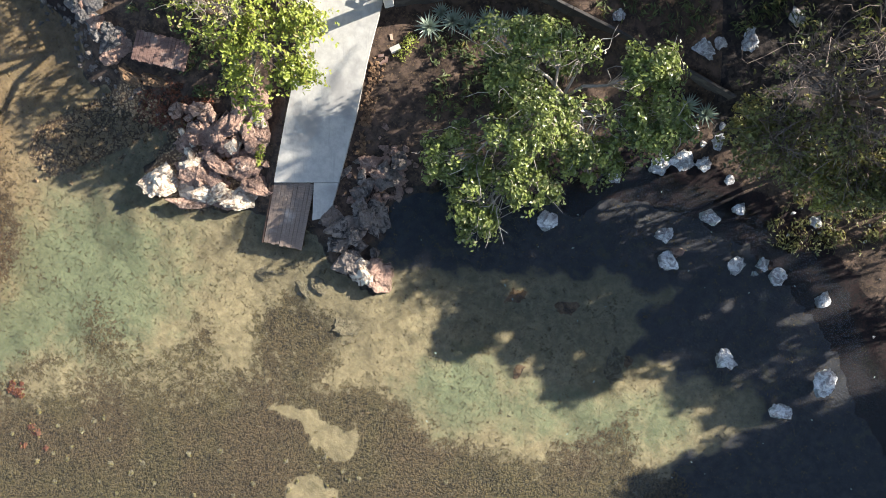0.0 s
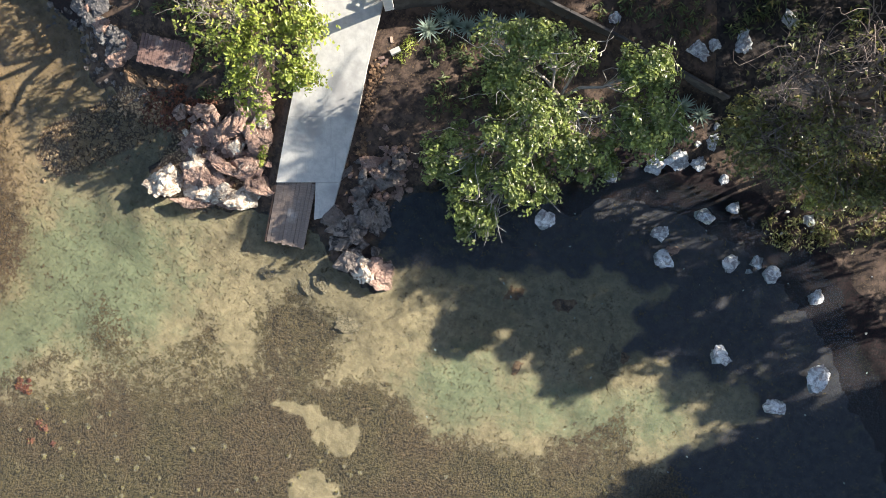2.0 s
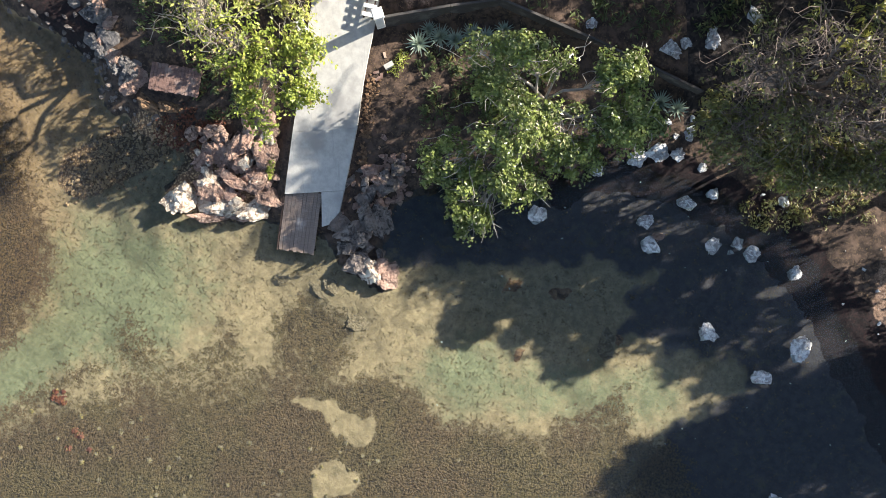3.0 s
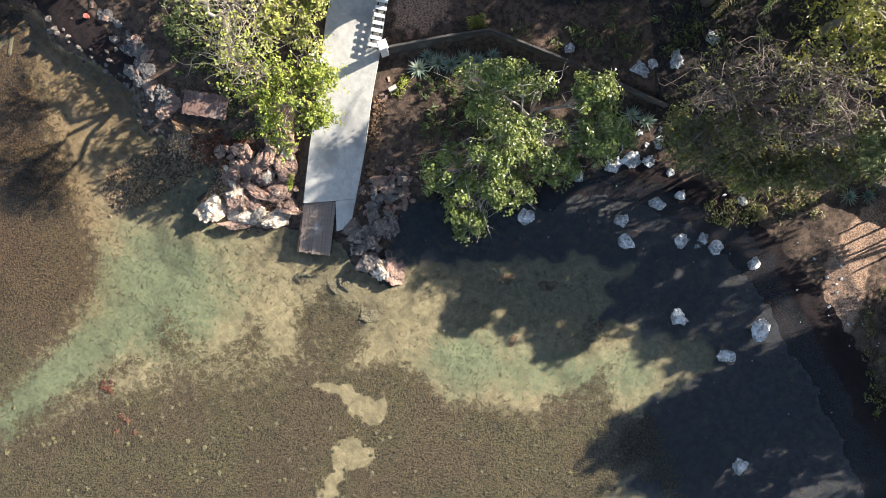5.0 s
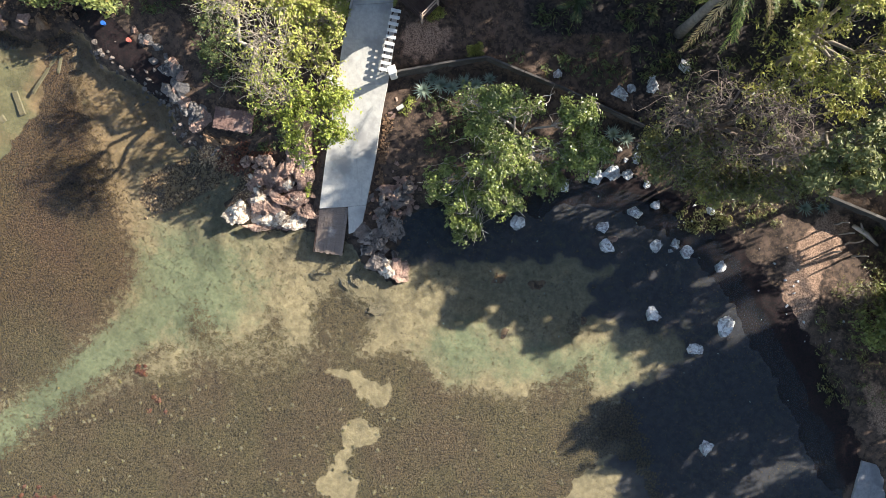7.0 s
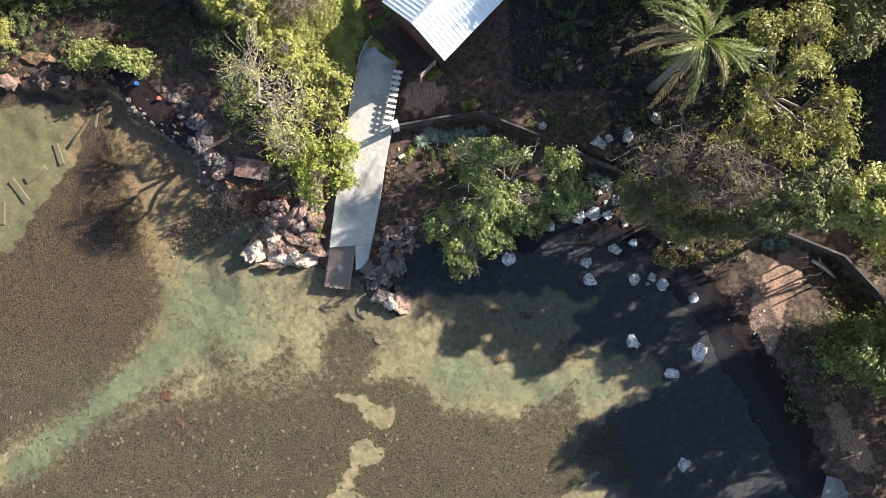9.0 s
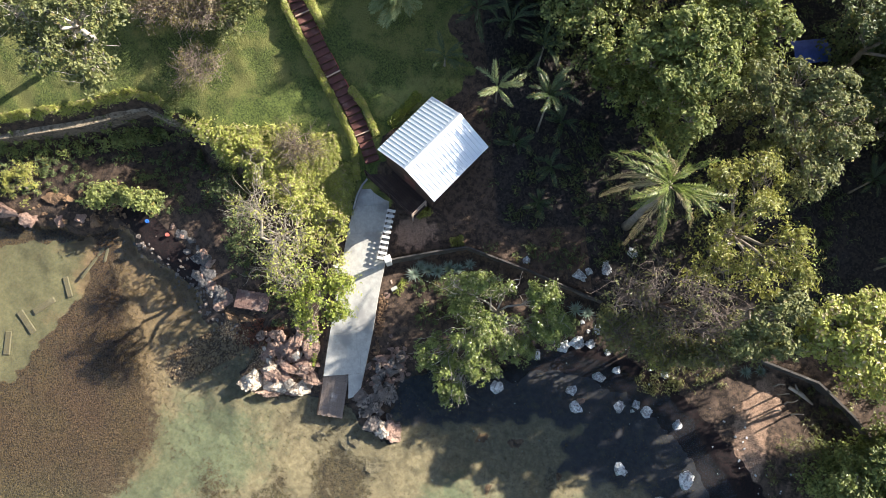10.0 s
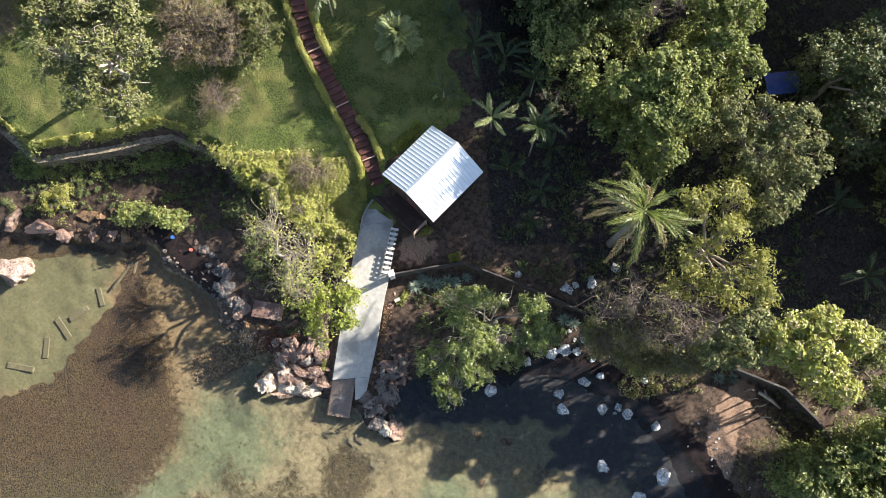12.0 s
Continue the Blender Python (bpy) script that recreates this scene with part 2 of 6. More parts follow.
def water_material():
    """Shallow water, a little murky: tinted light goes through, and the sky shows in it by Fresnel."""
    n = Nodes("water")
    wave = n.math("ADD", n.noise(1.6, 3, 0.5), n.math("MULTIPLY", n.noise(7.0, 2), 0.25))
    bump = n.tree.nodes.new("ShaderNodeBump")
    bump.inputs["Strength"].default_value, bump.inputs["Distance"].default_value = 0.12, 0.05
    n.link(wave, bump.inputs["Height"])
    clear, gloss = n.tree.nodes.new("ShaderNodeBsdfTransparent"), n.tree.nodes.new("ShaderNodeBsdfGlossy")
    clear.inputs["Color"].default_value = (0.86, 0.91, 0.87, 1)
    gloss.inputs["Roughness"].default_value = 0.03
    fresnel = n.tree.nodes.new("ShaderNodeFresnel")
    fresnel.inputs["IOR"].default_value = 1.333
    n.link(bump.outputs["Normal"], gloss.inputs["Normal"])
    n.link(bump.outputs["Normal"], fresnel.inputs["Normal"])
    haze = n.tree.nodes.new("ShaderNodeBsdfDiffuse")
    haze.inputs["Color"].default_value = (0.42, 0.56, 0.72, 1)
    murk = n.tree.nodes.new("ShaderNodeMixShader")
    murk.inputs[0].default_value = 0.012
    n.tree.links.new(clear.outputs[0], murk.inputs[1])
    n.tree.links.new(haze.outputs[0], murk.inputs[2])
    both = n.tree.nodes.new("ShaderNodeMixShader")
    n.tree.links.new(fresnel.outputs[0], both.inputs[0])
    n.tree.links.new(murk.outputs[0], both.inputs[1])
    n.tree.links.new(gloss.outputs[0], both.inputs[2])
    n.tree.links.new(both.outputs[0], n.out.inputs["Surface"])
    n.material.use_transparent_shadow = True
    return n.material


M = {
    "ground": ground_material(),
    "water": water_material(),
    "concrete": concrete_material("concrete", (0.38, 0.365, 0.335), (0.48, 0.465, 0.425), (0.28, 0.27, 0.255)),
    "grey_slab": concrete_material("grey_slab", (0.2, 0.2, 0.205), (0.28, 0.28, 0.285), (0.14, 0.14, 0.15)),
    "white_paint": plain("white_paint", (0.76, 0.74, 0.70), (0.62, 0.60, 0.56), 3, 40, 0.7, 0.15),
    "white_rock": rock_material("white_rock", (0.92, 0.92, 0.92), (0.34, 0.32, 0.32), (0.58, 0.48, 0.42), 0.3),
    "tan_rock": rock_material("tan_rock", (0.52, 0.375, 0.295), (0.06, 0.034, 0.026), (0.30, 0.15, 0.105), 0.55),
    "cream_rock": rock_material("cream_rock", (0.82, 0.73, 0.60), (0.30, 0.21, 0.15), (0.52, 0.37, 0.26), 0.42),
    "pink_rock": rock_material("pink_rock", (0.74, 0.55, 0.46), (0.30, 0.19, 0.15), (0.50, 0.33, 0.27), 0.4),
    "sand_rock": rock_material("sand_rock", (0.32, 0.26, 0.17), (0.14, 0.11, 0.065), (0.24, 0.19, 0.12), 0.4),
    "grey_rock": rock_material("grey_rock", (0.25, 0.235, 0.225), (0.04, 0.036, 0.036), (0.12, 0.10, 0.09), 0.5),
    "dark_rock": rock_material("dark_rock", (0.32, 0.27, 0.235), (0.04, 0.034, 0.032), (0.20, 0.145, 0.115), 0.5),
    "orange_rock": rock_material("orange_rock", (0.56, 0.40, 0.24), (0.13, 0.075, 0.045), (0.40, 0.24, 0.12), 0.5),
    "brown_rock": rock_material("brown_rock", (0.36, 0.22, 0.12), (0.06, 0.035, 0.022), (0.15, 0.085, 0.05), 0.5),
    "plank": wood_material("plank", (0.14, 0.105, 0.085), (0.26, 0.20, 0.165), (0.36, 0.31, 0.27)),
    "red_plank": wood_material("red_plank", (0.13, 0.075, 0.062), (0.25, 0.155, 0.125), (0.34, 0.26, 0.22)),
    "dark_wood": wood_material("dark_wood", (0.035, 0.020, 0.015), (0.075, 0.043, 0.032), (0.10, 0.065, 0.05)),
    "stair_wood": wood_material("stair_wood", (0.075, 0.026, 0.021), (0.15, 0.055, 0.045), (0.20, 0.11, 0.09)),
    "pale_wood": wood_material("pale_wood", (0.38, 0.27, 0.20), (0.52, 0.39, 0.30), (0.55, 0.46, 0.38)),
    "log": wood_material("log", (0.11, 0.09, 0.05), (0.19, 0.155, 0.09), (0.23, 0.19, 0.12)),
    "fence": wood_material("fence", (0.04, 0.035, 0.032), (0.085, 0.076, 0.07), (0.14, 0.128, 0.117)),
    "wall_stone": rock_material("wall_stone", (0.30, 0.23, 0.17), (0.06, 0.045, 0.035), (0.16, 0.12, 0.085), 0.5, 2.2),
    "tan_cap": rock_material("tan_cap", (0.46, 0.37, 0.27), (0.16, 0.12, 0.08), (0.30, 0.23, 0.15), 0.4, 2.2),
    "roof": plain("roof", (0.80, 0.84, 0.87), (0.70, 0.75, 0.79), 1.4, 18, 0.4, 0.06, 0.01, 0.45),
    "bark": plain("bark", (0.20, 0.165, 0.13), (0.34, 0.29, 0.24), 4, 40, 0.9, 0.5, 0.02),
    "pale_bark": plain("pale_bark", (0.42, 0.36, 0.30), (0.58, 0.51, 0.44), 4, 40, 0.9, 0.4, 0.02),
    "twig": plain("twig", (0.24, 0.20, 0.155), (0.38, 0.33, 0.27), 4, 40, 0.9, 0.4, 0.02),
    "brown_twig": plain("brown_twig", (0.105, 0.077, 0.064), (0.27, 0.21, 0.175), 4, 40, 0.9, 0.4, 0.02),
    "leaf_bright": leaf_material("leaf_bright", (0.07, 0.11, 0.014), (0.44, 0.48, 0.09)),
    "leaf_yellow": leaf_material("leaf_yellow", (0.08, 0.095, 0.016), (0.46, 0.45, 0.11), some_dry=0.1),
    "leaf_lime": leaf_material("leaf_lime", (0.17, 0.19, 0.036), (0.54, 0.55, 0.14), dry=(0.42, 0.33, 0.20), some_dry=0.16),
    "leaf_mid": leaf_material("leaf_mid", (0.03, 0.05, 0.014), (0.35, 0.38, 0.11), gloss=0.5),
    "leaf_cove": leaf_material("leaf_cove", (0.028, 0.052, 0.018), (0.33, 0.38, 0.10), dry=(0.42, 0.40, 0.20), some_dry=0.05, gloss=0.34),
    "leaf_round": leaf_material("leaf_round", (0.05, 0.075, 0.018), (0.29, 0.32, 0.08), gloss=0.6),
    "leaf_grey": leaf_material("leaf_grey", (0.05, 0.062, 0.022), (0.28, 0.29, 0.10), gloss=0.55),
    "leaf_pale": leaf_material("leaf_pale", (0.06, 0.078, 0.025), (0.44, 0.44, 0.20), gloss=0.36),
    "leaf_olive": leaf_material("leaf_olive", (0.035, 0.045, 0.014), (0.29, 0.285, 0.095), some_dry=0.1),
    "leaf_dry": leaf_material("leaf_dry", (0.10, 0.08, 0.05), (0.27, 0.225, 0.15), some_dry=0.3),
    "leaf_deep": leaf_material("leaf_deep", (0.032, 0.053, 0.018), (0.165, 0.195, 0.065), gloss=0.52),
    "frond": leaf_material("frond", (0.04, 0.07, 0.014), (0.26, 0.31, 0.07), dry=(0.3, 0.24, 0.1), some_dry=0.08),
    # fronds under the trees: their shade is put into this darker green
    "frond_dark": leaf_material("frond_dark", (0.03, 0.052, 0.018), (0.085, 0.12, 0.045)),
    "frond_pale": leaf_material("frond_pale", (0.13, 0.17, 0.07), (0.36, 0.40, 0.18)),
    "frond_dry": leaf_material("frond_dry", (0.26, 0.2, 0.11), (0.42, 0.35, 0.2)),
    "agave": leaf_material("agave", (0.17, 0.225, 0.175), (0.34, 0.40, 0.32), some_dry=0.0, through_light=0.05),
    "red_leaf": leaf_material("red_leaf", (0.10, 0.03, 0.02), (0.26, 0.10, 0.05)),
    "blue_sheet": plain("blue_sheet", (0.03, 0.055, 0.22), (0.05, 0.09, 0.32), 3, 20, 0.45, 0.2),
    "blue_plastic": plain("blue_plastic", (0.03, 0.13, 0.5), (0.05, 0.2, 0.6), 3, 20, 0.4, 0.1),
    "red_plastic": plain("red_plastic", (0.5, 0.12, 0.09), (0.6, 0.2, 0.15), 3, 20, 0.4, 0.1),
    "red_rail": plain("red_rail", (0.34, 0.05, 0.05), (0.45, 0.09, 0.08), 3, 20, 0.6, 0.1),
}


# ---- mesh helpers ----
def mesh_of(name, verts, faces, material, smooth=False):
    me = bpy.data.meshes.new(name)
    me.from_pydata([tuple(v) for v in verts], [], [tuple(f) for f in faces])
    me.materials.append(M[material])
    if smooth:
        me.shade_smooth()
    me.update()
    return me


def part(name, me, parent=None, label="", at=None):
    """One mesh object, under a thing or a part where one is given."""
    ob = new(name, me)
    if parent is not None:
        ob.parent = parent
    if at is not None:
        ob.matrix_local = at
    return tagged(ob, label)


def thing(name, at, label, category, group="", kind=""):
    ob = new(name)
    ob.matrix_world = at
    return tagged(ob, label, category, group, kind)


def box_data(sx, sy, sz, bevel=0.01, taper=1.0):
    """A bevelled box that stands on z = 0, as vertices and faces."""
    bm = bmesh.new()
    bmesh.ops.create_cube(bm, size=1)
    for v in bm.verts:
        k = taper if v.co.z > 0 else 1.0
        v.co = Vector((v.co.x * sx * k, v.co.y * sy * k, (v.co.z + 0.5) * sz))
    if bevel:
        bmesh.ops.bevel(bm, geom=bm.edges, offset=bevel, segments=1, affect="EDGES")
    bm.verts.index_update()
    out = [v.co.copy() for v in bm.verts], [[v.index for v in f.verts] for f in bm.faces]
    bm.free()
    return out


def box(name, sx, sy, sz, material, bevel=0.01, taper=1.0):
    return mesh_of(name, *box_data(sx, sy, sz, bevel, taper), material)


def tube_data(points, radii, sides=6):
    """A tube through points, closed at both ends, as vertices and faces."""
    verts, faces = [], []
    points = [Vector(p) for p in points]
    for i, p in enumerate(points):
        along = (points[min(i + 1, len(points) - 1)] - points[max(i - 1, 0)]).normalized()
        side = along.cross(Vector((0.31, 0.17, 1)) if abs(along.z) < 0.9 else Vector((1, 0.2, 0))).normalized()
        up = side.cross(along)
        for k in range(sides):
            a = 2 * math.pi * k / sides
            verts.append(p + (side * math.cos(a) + up * math.sin(a)) * radii[i])
    for i in range(len(points) - 1):
        for k in range(sides):
            a, b = i * sides + k, i * sides + (k + 1) % sides
            faces.append((a, b, b + sides, a + sides))
    faces.append(tuple(range(sides))[::-1])
    faces.append(tuple(range((len(points) - 1) * sides, len(points) * sides)))
    return verts, faces


def joined(pieces):
    verts, faces = [], []
    for v, f in pieces:
        k = len(verts)
        verts.extend(v)
        faces.extend([tuple(i + k for i in face) for face in f])
    return verts, faces


def leaves_data(centres, normals, length, width, rng, fold=0.25):
    """Folded leaf blades at the centres, turned about their normals at random."""
    n = len(centres)
    normals = normals / np.linalg.norm(normals, axis=1)[:, None]
    along = np.cross(normals, rng.normal(size=(n, 3)))
    along /= np.linalg.norm(along, axis=1)[:, None] + 1e-9
    across = np.cross(normals, along)
    size = rng.uniform(0.65, 1.3, (n, 1))
    a, w = along * size * length / 2, across * size * width / 2
    lift = normals * size * width * fold
    quads = np.stack([centres - a, centres - w * 1.0 + lift, centres + a, centres + w + lift], 1)
    return quads.reshape(-1, 3), np.arange(4 * n).reshape(-1, 4)


def smooth(x):
    x = np.clip(x, 0, 1)
    return x * x * (3 - 2 * x)


def side_of(points, x, y):
    """Distance from a closed outline, positive inside."""
    p = np.array(points, float)
    q = np.roll(p, -1, 0)
    best, inside = np.full(x.shape, 1e9), np.zeros(x.shape, bool)
    for (ax, ay), (bx, by) in zip(p, q):
        dx, dy = bx - ax, by - ay
        u = np.clip(((x - ax) * dx + (y - ay) * dy) / (dx * dx + dy * dy), 0, 1)
        best = np.minimum(best, np.hypot(x - ax - u * dx, y - ay - u * dy))
        cross = (ay > y) != (by > y)
        inside ^= cross & (x < (bx - ax) * (y - ay) / (by - ay + 1e-12) + ax)
    return np.where(inside, best, -best)


def line_distance(points, x, y):
    best = np.full(np.shape(x), 1e9)
    for (ax, ay), (bx, by) in zip(points[:-1], points[1:]):
        dx, dy = bx - ax, by - ay
        u = np.clip(((x - ax) * dx + (y - ay) * dy) / (dx * dx + dy * dy), 0, 1)
        best = np.minimum(best, np.hypot(x - ax - u * dx, y - ay - u * dy))
    return best


def wobble(x, y, scale, seed=0):
    """Smooth uneven noise from -1 to 1, about, over the plan."""
    rng = np.random.RandomState(seed)
    total = np.zeros(np.shape(x))
    for k in range(9):
        a, f, p = rng.uniform(0, 2 * math.pi), rng.uniform(0.6, 1.7) / scale, rng.uniform(0, 6.28)
        total += np.sin((x * math.cos(a) + y * math.sin(a)) * f * 2 * math.pi + p + 1.3 * np.sin((y * math.cos(a) - x * math.sin(a)) * f * 4.1 + k))
    return total / 4.5


# ---- the lie of the land ----
SHORE = [(-90, 18), (-29.8, 13.8), (-27.4, 14.3), (-24.6, 13.9), (-21.7, 12.9), (-19.8, 13.2), (-18.2, 12.6), (-17.9, 11.6), (-15.9, 10.0),
         (-14.1, 8.6), (-13.7, 6.7), (-11.1, 5.3), (-10.2, 4.1), (-11.6, 3.1), (-11.5, 2.1), (-7.7, 1.4), (-6.9, 1.1), (-5.2, 0.7), (-4.5, -0.5),
         (-2.6, -1.8), (-2.2, -1.6), (-2.7, -0.1), (-2.0, 1.6), (-0.7, 2.4), (1.3, 3.2), (3.9, 1.7), (5.5, 2.7), (7.5, 3.2), (10.5, 2.2),
         (13.1, 0.6), (15.5, -1.7), (16.9, -4.6), (18.8, -8.6), (20.1, -11.7), (20.7, -14), (21.5, -22), (30, -45), (900, -300), (900, 900), (-900, 900)]
UPPER = [(-900, 30), (-60, 24), (-28.5, 21.3), (-25.8, 18.7), (-16.6, 19.8), (-13.5, 18.3), (-9.6, 13.8), (-6.2, 10.8), (-5.2, 9.0), (-2.0, 9.3), (3, 9.5), (11, 5.8),
         (17, 3.4), (20.4, 1.2), (23.5, -0.3), (26.1, -4.3), (30, -12), (60, -30), (900, -250), (900, 900), (-900, 900)]
WALKWAY = [(-5.9, 0.6, 0.42), (-5.55, 2.5, 0.45), (-4.05, 8.9, 1.7), (-3.0, 12.9, 2.15)]


def walkway_z(y):
    return np.interp(y, [1.5, 9.0, 13.0], [0.45, 1.68, 2.15])


def height(x, y):
    x, y = np.asarray(x, float), np.asarray(y, float)
    d = side_of(SHORE, x, y) + 0.22 * wobble(x, y, 2.6, 3)
    bed = -0.10 - 0.16 * np.clip(-d, 0, 3) - 0.03 * np.clip(-d - 3, 0, 12) + 0.035 * wobble(x, y, 1.7, 5) + 0.05 * wobble(x, y, 6, 6)
    bed = bed + 0.22 * np.exp(-(line_distance([(-12.2, 5.3), (-13.8, 4.6), (-15.4, 4.0)], x, y) / 1.0) ** 2)
    low = 0.03 + 0.10 * np.clip(d, 0, 1.7) + 0.22 * np.clip(d - 1.7, 0, 1.2) + 0.07 * np.clip(y - 3, 0, 8) * (x < 8) + 0.05 * wobble(x, y, 1.3, 7)
    u = side_of(UPPER, x, y) + 0.12 * wobble(x, y, 1.5, 8)
    west = np.clip(1.55 + 0.16 * (y - 9), 1.5, 2.35) + 0.36 * np.clip(y - 14.5, 0, 16) + 0.05 * np.clip(y - 30, 0, 200)
    east = 0.95 + 0.055 * np.clip(y - 2, 0, 60)
    k = smooth((x - 3.5) / 9.0)
    top = west * (1 - k) + east * k + 0.06 * wobble(x, y, 2.4, 9)
    t = smooth(u / np.where(x < -12.5, 1.5, 0.5) + 0.5)
    land = low * (1 - t) + np.maximum(top, low) * t
    # the walkway and the house stand on made ground
    lane = np.clip((x - np.interp(y, [0.6, 13.2], [-5.9, -3.0])) / 1.5, -1, 1)
    near = (1 - smooth((np.abs(lane) - 0.75) / 0.25)) * smooth((y - 1.2) / 0.8) * (1 - smooth((y - 13.3) / 0.8))
    land = land * (1 - near) + (walkway_z(y) - 0.14) * near
    s = smooth(d / 1.1 + 0.5)
    return bed * (1 - s) + land * s


def ground_z(x, y):
    return float(height(np.array([x]), np.array([y]))[0])


# ---- ground and water ----
SAND = [(-19.5, 9.5), (-17.9, 3.5), (-17.2, 1.0), (-17.5, -0.8), (-19.4, -3.4), (-22.3, -5.9), (-34, -11.0), (-34, -13.2), (-25.0, -9.6), (-22.1, -7.7), (-20.2, -6.4),
        (-16.4, -4.2), (-14.9, -4.0), (-13.9, -2.7), (-11.9, -4.2), (-10.7, -4.0), (-9.4, -2.9), (-8.9, -4.6), (-7.7, -4.7), (-7.4, -2.6),
        (-6.0, -1.9), (-4.2, -3.1), (-4.2, -4.7), (-5.3, -5.7), (-2.9, -5.5), (-1.7, -6.3), (-0.3, -7.8), (1.8, -8.3), (4.0, -8.8), (4.4, -8.0),
        (7.6, -6.9), (7.9, -8.9), (9.8, -9.4), (11, -14), (13, -20), (60, -40), (60, 20), (-10, 20), (-19.5, 13)]
SAND_PATCHES = [
    [(-7.2, -6.4), (-6.0, -6.2), (-4.5, -6.9), (-3.3, -7.6), (-3.6, -8.6), (-4.6, -8.4), (-5.4, -7.3)],
    [(-6.2, -9.4), (-5.0, -9.1), (-4.2, -9.9), (-4.8, -10.7), (-5.9, -11.0), (-6.3, -12.1), (-5.6, -12.6), (-5.7, -13.6), (-6.9, -13.8), (-8.0, -12.9), (-6.7, -11.4), (-6.2, -10.3)],
    [(6.7, -13.3), (8.2, -12.2), (9.9, -12.6), (10.6, -15.2), (4.8, -15.5)],
    [(-31, 12.5), (-21, 12.5), (-21.5, 9.5), (-24.5, 6.0), (-26, 4.0), (-31, 2.5)],
]
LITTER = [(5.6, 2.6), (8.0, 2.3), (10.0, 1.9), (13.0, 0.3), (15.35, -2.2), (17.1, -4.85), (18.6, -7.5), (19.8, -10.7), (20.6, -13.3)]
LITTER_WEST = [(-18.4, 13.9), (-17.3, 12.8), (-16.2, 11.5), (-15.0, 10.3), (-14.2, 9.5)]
# dark cove bed, partly its own colour and partly painted shade
SHADED_MUD = [(-3.2, 0.3), (-1.8, -0.4), (0.4, -0.7), (2.7, -0.8), (4.9, -0.8), (7.4, -1.1), (9.6, -1.7), (8.6, -2.8), (8.0, -4.0), (9.4, -4.7), (11.4, -5.3), (13.2, -5.6),
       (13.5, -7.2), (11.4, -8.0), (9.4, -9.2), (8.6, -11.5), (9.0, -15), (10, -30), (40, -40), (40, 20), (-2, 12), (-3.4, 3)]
RUBBLE = [(-12.2, 5.3), (-13.8, 4.6), (-15.4, 4.0)]


